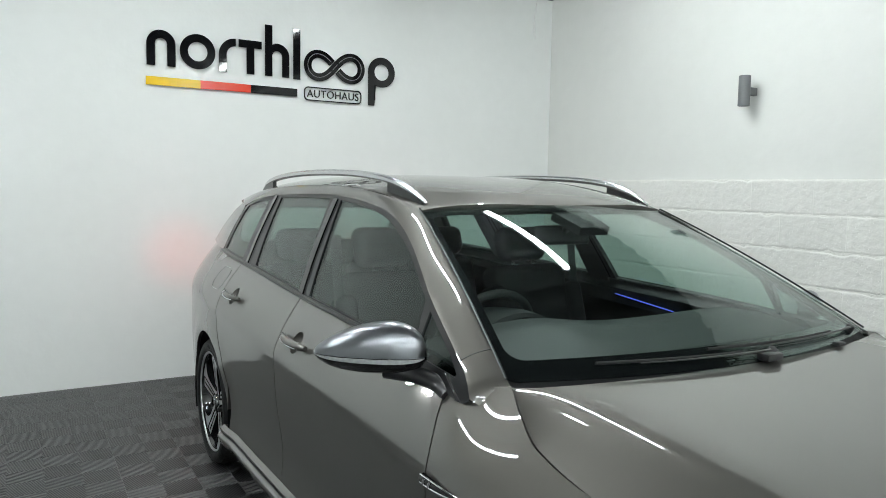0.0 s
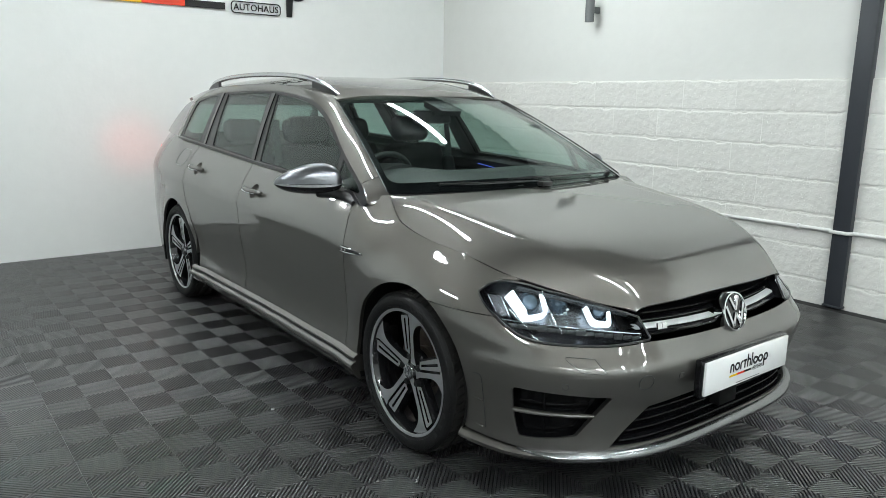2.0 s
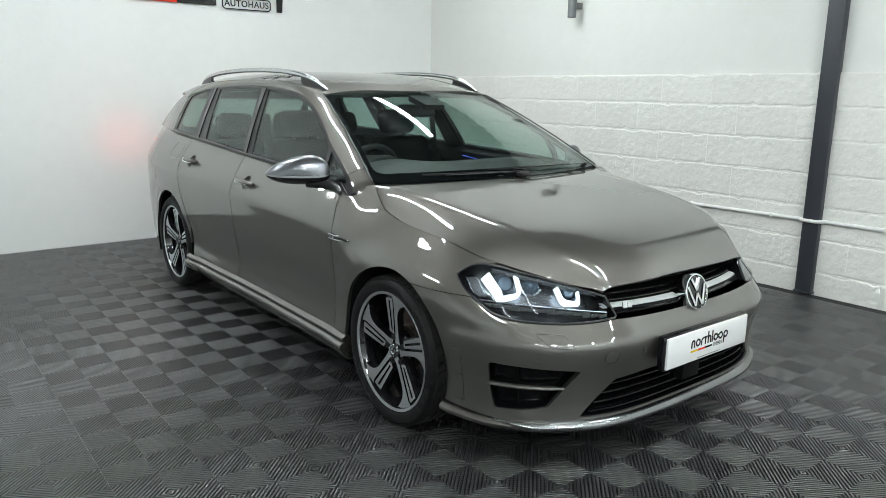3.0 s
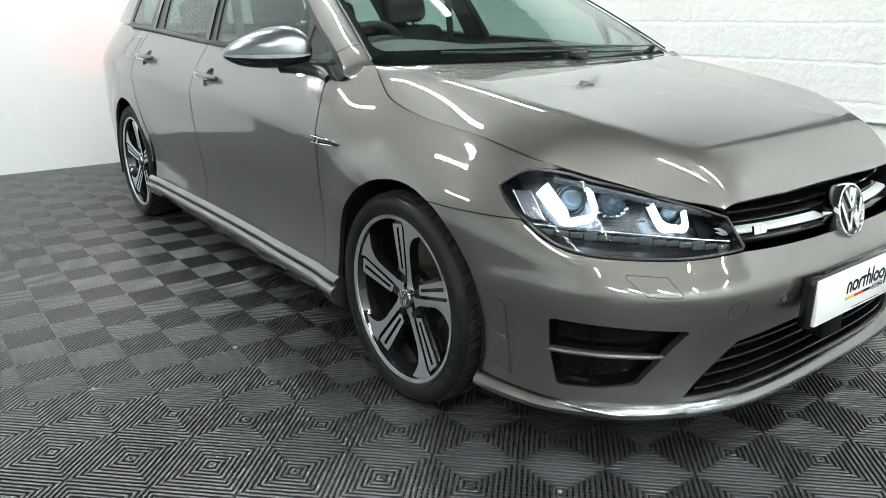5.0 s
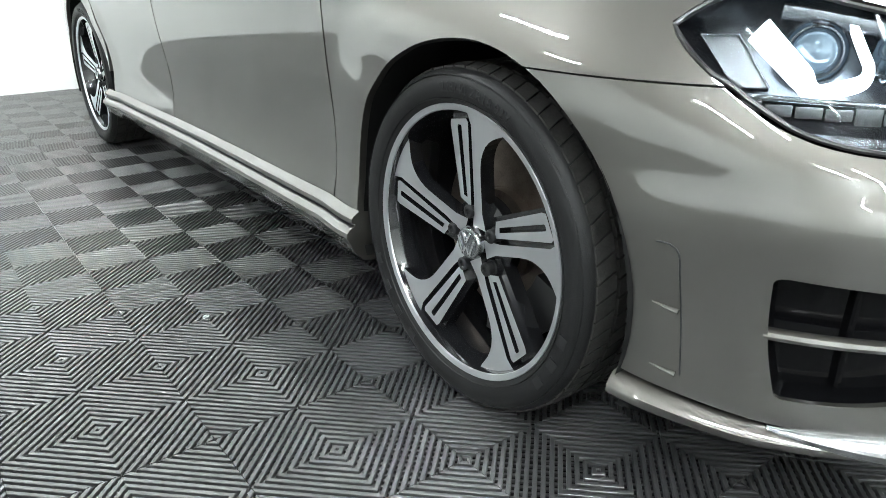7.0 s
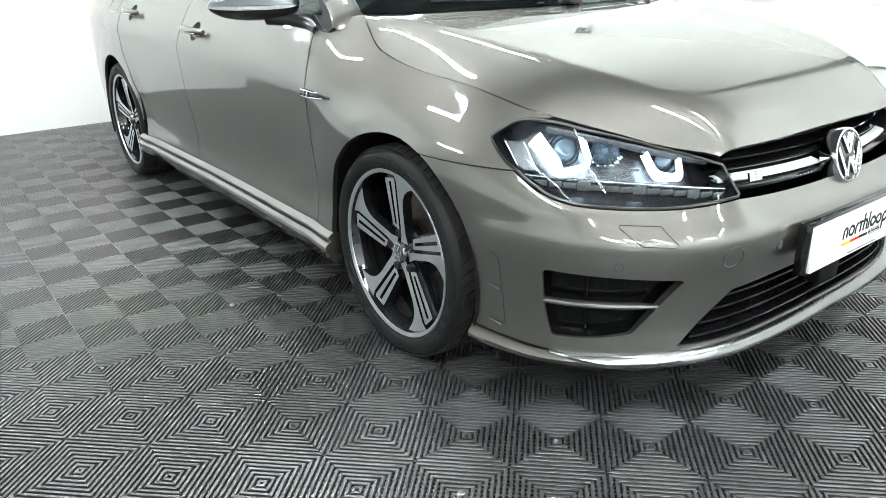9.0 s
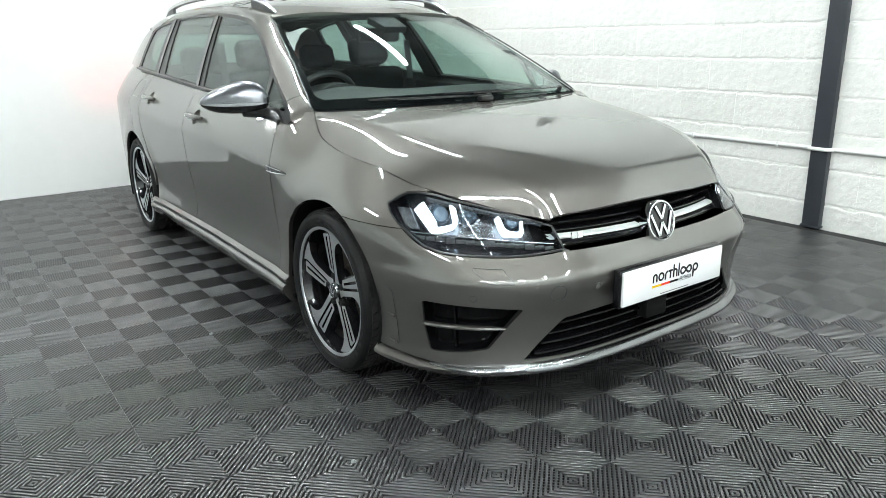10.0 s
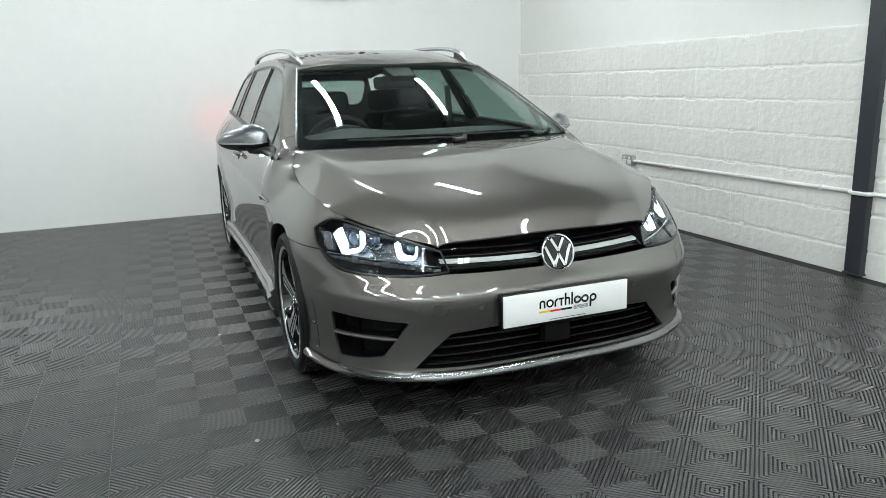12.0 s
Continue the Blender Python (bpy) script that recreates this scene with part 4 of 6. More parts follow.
grille_bar("grille_slat", 0.610, 0.006, 0.03, -0.004, BLACK_GLOSS)
grille_bar("chrome_line", 0.5870, 0.0085, 0.02, 0.004, CHROME_LINE, 0.432, "bright chrome grille line", -1, -0.13)
grille_bar("chrome_line", 0.5870, 0.0085, 0.02, 0.004, CHROME_LINE, 0.432, "bright chrome grille line", 0.13, 1)
grille_bar("grille_slat", 0.570, 0.010, 0.03, 0.004, BLACK_GLOSS)
# small model badge on the grille: two bars of chrome
gm = Matrix.Translation((-0.362, -0.797, 0.610)) @ pose(0, 0, 0, 72, 0, -8)
for x0 in (-0.013, 0.006):
    part("model_badge", add_prism(bmesh.new(), [(x0 - 0.012, -0.010), (x0 + 0.010, -0.010), (x0 + 0.014, 0.000), (x0 + 0.013, 0.010), (x0 - 0.010, 0.010)], [], gm, 0.006), CHROME, grille, smooth=False)

# round emblem on the nose
em = Matrix.Translation((0, -0.832, 0.606)) @ pose(0, 0, 0, 76, 0, 0)
emblem = part("emblem", add_lathe(bmesh.new(), [(0.070, -0.035), (0.0715, 0.0), (0.069, 0.006), (0.064, 0.007), (0.061, 0.003), (0.060, -0.001), (0.0, 0.002)], em, 56), CHROME, car, "round chrome nose emblem", smooth=40)
part("emblem_field", add_lathe(bmesh.new(), [(0.0595, 0.0), (0.0595, 0.0026), (0.0, 0.0036)], em, 48), BLACK_GLOSS, emblem, smooth=30)


def emblem_strokes(m, k):
    """Two nested chevrons, joined into one mesh of bars."""
    bm = bmesh.new()
    w = 0.0052

    def bar(p, q):
        d = Vector((q[0] - p[0], q[1] - p[1])).normalized()
        n = Vector((-d.y, d.x)) * w
        add_prism(bm, [((x + s * n.x) * k, (y + s * n.y) * k) for (x, y), s in ((p, 1), (p, -1), (q, -1), (q, 1))], [], m, 0.004 * k)

    for pts in ([(-0.026, 0.052), (0.0, 0.006), (0.026, 0.052)], [(-0.053, 0.026), (-0.0215, -0.050), (0.0, -0.006), (0.0215, -0.050), (0.053, 0.026)]):
        for p, q in zip(pts, pts[1:]):
            bar(p, q)
    return bm


part("emblem_strokes", emblem_strokes(em @ pose(0, 0, 0.0075), 1.0), CHROME, emblem, smooth=False)

# plate with the dealer's sign
plate = part("number_plate", box_mesh((-0.262, -0.908, 0.370), (0.262, -0.897, 0.487), 0.003), PLATE_WHITE, car, "white show plate with dealer sign", smooth=30)
part("plate_holder", box_mesh((-0.268, -0.899, 0.362), (0.268, -0.868, 0.493), 0.004), BLACK_GLOSS, plate)
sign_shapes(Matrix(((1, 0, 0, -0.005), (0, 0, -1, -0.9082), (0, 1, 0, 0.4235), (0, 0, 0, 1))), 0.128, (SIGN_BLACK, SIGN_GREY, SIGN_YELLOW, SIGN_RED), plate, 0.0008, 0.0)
part("small_print_bar", box_mesh((-0.075, -0.9088, 0.377), (0.075, -0.9075, 0.3795)), SIGN_GREY, plate)

# ---- flanks ----
def win_loop(*runs, n=14):
    return loop(*runs, n=n)


DLO_TOP = [(0.66, 1.086), (0.86, 1.195), (1.13, 1.298), (1.40, 1.337), (1.70, 1.356), (2.10, 1.356), (2.45, 1.343), (2.75, 1.316), (2.91, 1.288)]
for m in (-1, 1):
    right = m < 0
    sk = lambda y, z: (m * side(y), z)  # noqa: E731
    sp = lambda x, y, z: (m * along(x, y), z)  # noqa: E731
    arch_back = [(ARCH_Y + ARCH * math.cos(a), HUB_Z + ARCH * math.sin(a)) for a in np.linspace(math.pi - math.asin((0.6355 - HUB_Z) / ARCH), math.asin((0.245 - HUB_Z) / ARCH), 40)]
    fender_loop = [sk(*p) for p in arch_back] + \
        [sk(y, z) for y, z in smooth([(0.425, 0.245), (0.424, 0.30), (0.405, 0.52), (0.395, 0.70), (0.406, 0.80), (0.430, 0.875), (0.436, 0.902)], 24)] + \
        [sk(0.40, 0.916), sk(0.36, 0.929), sk(0.320, 0.940)] + [sp(float(edge_x(y)) + 0.002, y, float(edge_z(y))) for y in np.linspace(0.283, -0.470, 44)] + \
        [sp(x, y, z) for x, y, z in smooth([(0.700, -0.468, 0.741), (0.750, -0.397, 0.735), (0.774, -0.362, 0.704)], 12)[1:]] + \
        [sp(x, y, z) for x, y, z in smooth([(0.774, -0.362, 0.704), (0.783, -0.40, 0.665), (0.797, -0.450, 0.6345)], 10)[1:]]
    fender = panel("front_fender", body, fender_loop, [], PAINT, car, step=0.012, flange=0.016)
    # door below the window line
    fd = [sk(y, z) for y, z in smooth([(0.441, 0.904), (0.435, 0.875), (0.411, 0.80), (0.400, 0.70), (0.410, 0.52), (0.429, 0.29)], 24)] + [sk(y, 0.285) for y in np.linspace(0.45, 1.53, 20)] + \
        [sk(y, z) for y, z in smooth([(1.546, 0.288), (1.533, 0.42), (1.531, 0.70), (1.536, 0.85), (1.556, 0.975)], 20)] + [sk(y, float(belt(y)) - 0.004) for y in np.linspace(1.54, 0.465, 36)]
    front_door = panel("front_door", body, fd, [ring(m * side(1.365), 0.849, 0.042, 0.036)], PAINT, car, step=0.026, flange=0.016)
    rd = [sk(y, z) for y, z in smooth([(1.561, 0.976), (1.541, 0.85), (1.536, 0.70), (1.538, 0.42), (1.551, 0.288)], 20)] + [sk(y, 0.285) for y in np.linspace(1.57, 2.20, 12)] + \
        [sk(y, z) for y, z in smooth([(2.225, 0.288), (2.228, 0.36), (2.25, 0.48), (2.32, 0.60), (2.40, 0.72), (2.43, 0.85), (2.45, 1.018)], 30)] + [sk(y, float(belt(y)) - 0.004) for y in np.linspace(2.43, 1.58, 26)]
    rear_door = panel("rear_door", body, rd, [ring(m * side(2.245), 0.890, 0.042, 0.036)], PAINT, car, step=0.026, flange=0.016)
    rear_arch = [(2.63 + ARCH * math.cos(a), HUB_Z + ARCH * math.sin(a)) for a in np.linspace(math.pi - math.asin((0.36 - HUB_Z) / ARCH), math.asin((0.245 - HUB_Z) / ARCH), 44)]
    qd = [sk(y, z) for y, z in smooth([(2.456, 1.018), (2.436, 0.85), (2.406, 0.715), (2.33, 0.60), (2.258, 0.48)], 26)] + [sk(2.277, 0.36 + 0.004)] + [sk(*p) for p in rear_arch] + \
        [sk(y, 0.235) for y in np.linspace(3.03, 3.40, 8)] + [sp(0.64, 3.60, 0.235), sp(0.64, 3.60, 0.60), sp(0.64, 3.60, 1.02)] + [sk(y, float(belt(y)) - 0.003) for y in np.linspace(3.46, 2.48, 26)]
    quarter = panel("rear_quarter_panel", body, qd, [], PAINT, car, step=0.03, flange=0.016)
    fuel = [sk(y, z) for y, z in rounded(2.50, 0.885, 2.68, 0.985, 0.045, 6)]
    if right:
        closed_seam("fuel_flap_seam", [body(s, z, 0.0002) for s, z in fuel], BLACK_TRIM, quarter, 0.0012)
    # sill skirt with two ridges
    def skirt(s):
        sec = [(0.002, 0.290), (0.016, 0.281), (0.021, 0.276), (0.021, 0.268), (0.012, 0.264), (0.012, 0.259), (0.024, 0.254), (0.032, 0.246), (0.033, 0.236), (0.024, 0.222), (0.018, 0.200), (0.006, 0.178), (-0.05, 0.165)]
        return [body(s, z, o) for o, z in sec]
    sill = part("sill_skirt", add_strip(bmesh.new(), m * side(0.30), m * side(2.30), 70, skirt), PAINT, car, smooth=28)

    part("skirt_groove", add_strip(bmesh.new(), m * side(0.31), m * side(2.29), 70, lambda s: [body(s, 0.2662, 0.0165), body(s, 0.2640, 0.0125), body(s, 0.2590, 0.0125), body(s, 0.2568, 0.0180)]), BLACK_TRIM, sill, smooth=30)
    for ye in (0.30, 2.30):
        bm = bmesh.new()
        bm.faces.new([bm.verts.new(p) for p in skirt(m * side(ye)) + [body(m * side(ye), 0.20, -0.06), body(m * side(ye), 0.285, -0.03)]])
        part("skirt_end", bm, PAINT, sill, smooth=False)

    # glass and its surround
    gl = side_glass(m)
    top = smooth(DLO_TOP, 40)
    dlo = [(0.395, 0.895), (0.358, 0.898), (0.342, 0.908), (0.346, 0.920), (0.385, 0.946), (0.43, 0.971), (0.50, 1.006)] + top + [(2.925, 1.26), (2.935, 1.15), (2.925, 1.046)] + [(y, float(belt(y)) - 0.003) for y in np.linspace(2.88, 0.42, 40)]
    f_pane = smooth([(0.700, 1.085), (0.88, 1.183), (1.13, 1.278), (1.38, 1.320), (1.642, 1.340)], 24) + smooth([(1.642, 1.340), (1.575, 1.20), (1.495, float(belt(1.495)) + 0.012)], 12)[1:] + [(y, float(belt(y)) + 0.012) for y in np.linspace(1.45, 0.66, 14)]
    q_light = [(0.655, 1.062), (0.645, float(belt(0.62)) + 0.014), (0.435, float(belt(0.435)) + 0.020), (0.430, 0.946), (0.48, 0.977)]
    r_pane = smooth([(1.752, 1.343), (2.05, 1.345), (2.372, 1.336)], 14) + smooth([(2.372, 1.336), (2.31, 1.18), (2.245, float(belt(2.24)) + 0.014)], 10)[1:] + [(y, float(belt(y)) + 0.014) for y in np.linspace(2.2, 1.63, 10)] + [(1.615, float(belt(1.61)) + 0.014), (1.68, 1.18)]
    q_pane = smooth([(2.52, 1.325), (2.68, 1.312), (2.86, 1.284)], 10) + [(2.885, 1.25), (2.893, 1.15), (2.885, float(belt(2.88)) + 0.016)] + [(y, float(belt(y)) + 0.014) for y in (2.75, 2.6, 2.49)] + [(2.478, float(belt(2.48)) + 0.014), (2.50, 1.18)]
    surround = panel("window_surround", side_glass(m, -0.003), dlo, [f_pane, q_light, r_pane, q_pane], BLACK_TRIM, car, "satin black window surround", step=0.04, flange=0.02)
    for name, poly, owner in (("door_glass", f_pane, front_door), ("quarter_light", q_light, front_door), ("door_glass", r_pane, rear_door), ("rear_side_glass", q_pane, quarter)):
        pane = panel(name, side_glass(m, -0.008), poly, [], GLASS_SIDE, owner, "tinted side window", step=0.06, sheet=0.004)
        pane.visible_shadow = False
    # raised pillars between the panes, in gloss black
    for y0, y1, w in ((1.560, 1.688, 0.036), (2.36, 2.445, 0.03)):
        za, zb = float(belt(y0)) + 0.004, 1.345
        strip = [(y0 + w, za), (y0 - w * 0.2, za), (y1 - w * 0.6, zb), (y1 + w * 0.6, zb)]
        panel("pillar_cover", side_glass(m, 0.004), strip, [], BLACK_GLOSS, surround, step=0.05, flange=0.012)
    # rubber line under the glass
    waist = [gl(y, float(belt(y)) + 0.003) + Vector((m * 0.006, 0, 0)) for y in np.linspace(0.62, 2.92, 40)]
    part("waist_seal", add_tube(bmesh.new(), waist, 0.008, 8, 1.1), BLACK_TRIM, surround)

    # pillar and roof rail skin, from the windscreen's foot to the tail
    low = [(m * float(glass_x(y, z)), y, z) for y, z in smooth([(0.338, 0.912), (0.385, 0.949), (0.43, 0.974), (0.50, 1.009)] + DLO_TOP + [(2.96, 1.277)], 70)]
    low.insert(0, (m * 0.782, 0.318, 0.893))
    up = smooth([(m * 0.724, 0.302, 0.944), (m * 0.718, 0.335, 0.962), (m * 0.690, 0.46, 1.025), (m * 0.648, 0.63, 1.113), (m * 0.598, 0.84, 1.217), (m * 0.550, 1.06, 1.320)] + [(m * float(roof_ex(y)), y, float(roof_ez(y))) for y in (1.25, 1.5, 1.8, 2.3, 2.7, 3.0, 3.2)], 70)
    up.insert(0, (m * 0.712, 0.292, 0.928))
    pillar = loft("roof_pillar", low, up, PAINT, car, 0.006, (m * 0.8, -0.1, 0.6), rows=10)
    ks = min(range(71), key=lambda k: abs(low[k][1] - 0.425))
    seam = [Vector(low[ks]).lerp(Vector(up[ks]), t / 12) + Vector((m * 0.8, -0.1, 0.6)) * (0.006 * math.sin(math.pi * t / 12) ** 0.8 + 0.0004) for t in range(13)]
    seam_line("pillar_seam", seam, BLACK_TRIM, pillar, 0.0014)
    # tail pillar
    tail = [(2.93, 1.046), (2.94, 1.15), (2.925, 1.26), (2.94, 1.280), (3.06, 1.290), (3.18, 1.255), (3.33, 1.17), (3.45, 1.08), (3.47, 1.06)] + [(y, float(belt(y))) for y in (3.3, 3.1)]
    panel("tail_pillar", side_glass(m, 0.0), tail, [], PAINT, car, step=0.05)
    # bright edge line on the windscreen pillar
    seam_line("pillar_trim", [windscreen(m * 1.0, v, 0.004) + Vector((m * 0.004, 0, 0.002)) for v in np.linspace(0.0, 1.0, 24)], BLACK_TRIM if not right else SATIN, car, 0.0035)

    # handles: recessed dish, grip, and a chrome strip that imitates the grip's highlight
    for door, y, z in ((front_door, 1.365, 0.852), (rear_door, 2.245, 0.893)):
        s = m * side(y)
        bm = bmesh.new()
        rows = [[bm.verts.new(body(a, b, -0.026 * (1 - f * f) - 0.001)) for a, b in ring(s, z - 0.003, 0.0425 * f, 0.0365 * f)] for f in (1.0, 0.88, 0.7, 0.45, 0.15)]
        for ra, rb in zip(rows, rows[1:]):
            for k in range(28):
                bm.faces.new((ra[k], ra[(k + 1) % 28], rb[(k + 1) % 28], rb[k]))
        bm.faces.new(rows[-1])
        part("handle_dish", bm, PAINT, door, "painted hollow behind the handle", smooth=60)
        grip = [body(m * side(y + d), z + 0.004 + 0.004 * (d / 0.12), 0.004 + 0.030 * math.cos(d / 0.125 * math.pi / 2) ** 0.6) for d in np.linspace(-0.115, 0.115, 15)]
        part("door_handle", add_tube(bmesh.new(), grip, lambda t: 0.0155 * (0.55 + 0.45 * math.sin(math.pi * t) ** 0.4), 14, 0.95), PAINT, door, "body-coloured door handle", smooth=70)
        part("handle_highlight", add_tube(bmesh.new(), [p + Vector((m * 0.0115, 0, -0.007)) for p in grip[2:-2]], 0.0032, 8), CHROME, door, "chrome strip in place of the highlight on the painted handle")
    # fender badge
    y0, y1, z0 = 0.402, 0.262, 0.722
    badge = part("fender_badge", add_tube(bmesh.new(), [body(m * side(y0 + (y1 - y0) * k / 8), z0 - 0.004 * k / 8, 0.003) for k in range(9)], lambda t: 0.0125 * (1 - 0.75 * t * t), 8, 1.0), BLACK_GLOSS, fender, "chrome-edged fender badge")
    for dz in (0.010, -0.009):
        part("badge_edge", add_tube(bmesh.new(), [body(m * side(y0 + (y1 - y0) * k / 8), z0 + dz * (1 - 0.8 * (k / 8) ** 2) - 0.004 * k / 8, 0.011 * (1 - 0.7 * (k / 8) ** 2)) for k in range(9)], 0.0028, 6), CHROME, fender)
    for ys in (0.385, 0.362):
        part("badge_block", add_tube(bmesh.new(), [body(m * side(ys), z0 - 0.007, 0.0135), body(m * side(ys - 0.006), z0 + 0.008, 0.0135)], 0.004, 6), CHROME, fender)
    # wheel housings
    for wy in (ARCH_Y, 2.63):
        bm = bmesh.new()
        ra = [bm.verts.new((m * 0.872, wy + (ARCH + 0.003) * math.cos(a), HUB_Z + (ARCH + 0.003) * math.sin(a))) for a in np.linspace(-0.35, math.pi + 0.35, 40)]
        rb = [bm.verts.new((m * 0.52, v.co.y, v.co.z)) for v in ra]
        for i in range(len(ra) - 1):
            bm.faces.new((ra[i], ra[i + 1], rb[i + 1], rb[i]))
        bm.faces.new(rb)
        part("wheel_housing", bm, DARK_VOID, car, smooth=40)

# roof
front = [(x, 1.058 - 0.068 * (1 - (x / 0.548) ** 2)) for x in np.linspace(-0.546, 0.546, 24)]
roof_loop = front + [(float(roof_ex(y)) - 0.001, y) for y in np.linspace(1.09, 3.28, 36)] + [(x, 3.30 + 0.06 * (1 - (x / 0.54) ** 2)) for x in np.linspace(0.53, -0.53, 16)] + [(-float(roof_ex(y)) + 0.001, y) for y in np.linspace(3.28, 1.09, 36)]
panel("roof", roof, roof_loop, [], PAINT, car, step=0.04, flange=0.02)
# windscreen: dark band round clear glass
ws = panel("windscreen", windscreen, [(u, v) for u, v in rounded(-1, 0, 1, 1, 0.03, 4)], [], GLASS, car, "laminated windscreen with dark border", step=0.06, sheet=0.005)
ws.visible_shadow = False
border_hole = rounded(-0.958, 0.085, 0.958, 0.955, 0.06, 6)
panel("windscreen_border", lambda u, v: windscreen(u, v, -0.0065), rounded(-0.995, 0.003, 0.995, 0.997, 0.03, 4), [border_hole], BLACK_GLOSS, ws, "black ceramic border", step=0.08, flange=0.002)
# plenum and wipers
part("scuttle_panel", add_strip(bmesh.new(), -1, 1, 40, lambda u: [windscreen(u * 0.99, 0.02, -0.010), windscreen(u * 0.99, -0.02, -0.014), Vector((u * 0.71, 0.245 - 0.12 * (1 - u * u), 0.910)), Vector((u * 0.71, 0.18 - 0.12 * (1 - u * u), 0.86))]), BLACK_PLASTIC, car)


def wiper(u0, v0, u1, v1):
    w = part("wiper", add_tube(bmesh.new(), [windscreen(u0 + (u1 - u0) * k / 12, v0 + (v1 - v0) * k / 12, 0.013 - 0.004 * k / 12) for k in range(13)], lambda t: 0.0055 * (1 - 0.55 * t), 8, 0.6), BLACK_TRIM, car, "black flat-blade wiper")
    du, dv = (u1 - u0), (v1 - v0)
    part("wiper_blade", add_tube(bmesh.new(), [windscreen(u0 + du * (0.25 + k / 12), v0 + 0.012 + dv * (0.25 + k / 12), 0.006) for k in range(13)], 0.0042, 8, 1.0), BLACK_PLASTIC, w)
    p = windscreen(u0, v0, 0.012)
    part("wiper_pivot", add_lathe(bmesh.new(), [(0.013, -0.02), (0.013, 0.002), (0.010, 0.006), (0.0, 0.007)], Matrix.Translation(p) @ pose(0, 0, 0, 26), 18), BLACK_TRIM, w)


wiper(0.86, 0.025, 0.02, 0.045)
wiper(0.12, 0.02, -0.52, 0.03)
part("wiper_mount", box_mesh((0.02, 0.165, 0.945), (0.085, 0.205, 0.966), 0.006), BLACK_TRIM, car)

# rails on the roof
for m in (-1, 1):
    rail_pts = smooth([(m * 0.511, 1.085, 1.340), (m * 0.517, 1.165, 1.377), (m * 0.523, 1.26, 1.406), (m * 0.530, 1.42, 1.430), (m * 0.533, 1.75, 1.448), (m * 0.533, 2.1, 1.451), (m * 0.530, 2.45, 1.441), (m * 0.524, 2.70, 1.419), (m * 0.518, 2.83, 1.393), (m * 0.512, 2.91, 1.367)], 50)
    rail = part("roof_rail", add_tube(bmesh.new(), rail_pts, lambda t: 0.0185 * min(1, 0.30 + 8 * min(t, 1 - t)), 14, 0.72), RAIL, car, "anodised aluminium roof rail", smooth=50)
    for y0, y1 in ((1.10, 1.33), (2.68, 2.895)):
        bm = bmesh.new()
        rows = []
        for k in range(9):
            y = y0 + (y1 - y0) * k / 8
            pz = np.interp(y, [p[1] for p in rail_pts], [p[2] for p in rail_pts])
            px = m * np.interp(y, [p[1] for p in rail_pts], [abs(p[0]) for p in rail_pts])
            zr = roof(px, y).z
            rows.append([bm.verts.new((px - 0.010, y, zr - 0.01)), bm.verts.new((px - 0.010, y, pz - 0.004)), bm.verts.new((px + 0.010, y, pz - 0.004)), bm.verts.new((px + 0.010, y, zr - 0.01))])
        for a, b in zip(rows, rows[1:]):
            for i in range(3):
                bm.faces.new((a[i], a[i + 1], b[i + 1], b[i]))
        bm.faces.new(rows[0])
        bm.faces.new(rows[-1])
        part("rail_foot", bm, BLACK_TRIM, rail)

# tailgate, with its window, and lit tail lamps
hatch_y = quick(gentle([0.55, 0.75, 0.90, 1.05, 1.20, 1.34], [3.70, 3.69, 3.66, 3.57, 3.44, 3.30]), 0.55, 1.34)
hatch = lambda x, z: Vector((x, float(hatch_y(z)) - 0.17 * (abs(x) / 0.70) ** 2.5, z))  # noqa: E731
hatch_loop = [(-0.49, 1.322), (0.49, 1.322), (0.61, 1.06), (0.66, 0.98), (0.64, 0.56), (-0.64, 0.56), (-0.66, 0.98), (-0.61, 1.06)]
rear_hole = rounded(-0.50, 1.045, 0.50, 1.262, 0.06, 5)
tailgate = panel("tailgate", hatch, hatch_loop[::-1], [rear_hole], PAINT, car, step=0.06)
rg = panel("rear_window", lambda x, z: hatch(x, z) + Vector((0, -0.006, 0)), rear_hole, [], GLASS_SIDE, tailgate, "tinted rear window", step=0.08, sheet=0.004)
rg.visible_shadow = False
part("rear_bumper", add_strip(bmesh.new(), -1, 1, 20, lambda t: [body(math.copysign(LENGTH_ROUND - abs(t) * (LENGTH_ROUND - along(0.64, 3.60)), t), z) for z in (0.58, 0.40, 0.24)]), PAINT, car)
for m in (-1, 1):
    a, b = along(0.755, 3.485), along(0.50, 3.65)
    lamp_loop = loop([(m * a, 0.96), (m * (a + b) / 2, 0.975), (m * b, 0.97)], [(m * b, 0.97), (m * b, 0.86)], [(m * b, 0.86), (m * (a + b) / 2, 0.845), (m * (a + 0.03), 0.86)], [(m * (a + 0.03), 0.86), (m * a, 0.96)], n=8)
    panel("tail_lamp", lambda u, v: body(u, v, 0.006), lamp_loop, [], RED_LAMP, car, "lit red tail lamp", step=0.05, flange=0.003)
    glow = bpy.data.lights.new("tail_lamp_beam", "SPOT")
    glow.energy, glow.color, glow.spot_size, glow.spot_blend, glow.shadow_soft_size = TAIL_BEAM, (1.0, 0.10, 0.07), radians(54), 1.0, 0.03
    beam = new("tail_lamp_beam", glow)
    beam.matrix_world = look((m * 0.68, 3.70, 0.912), (m * 0.68, 4.38, 0.912))
    beam.parent = car
    beam.matrix_parent_inverse = car.matrix_basis.inverted()
    panel("lamp_backing", lambda u, v: body(u, v, -0.012), lamp_loop, [], DARK_VOID, car, step=0.05)


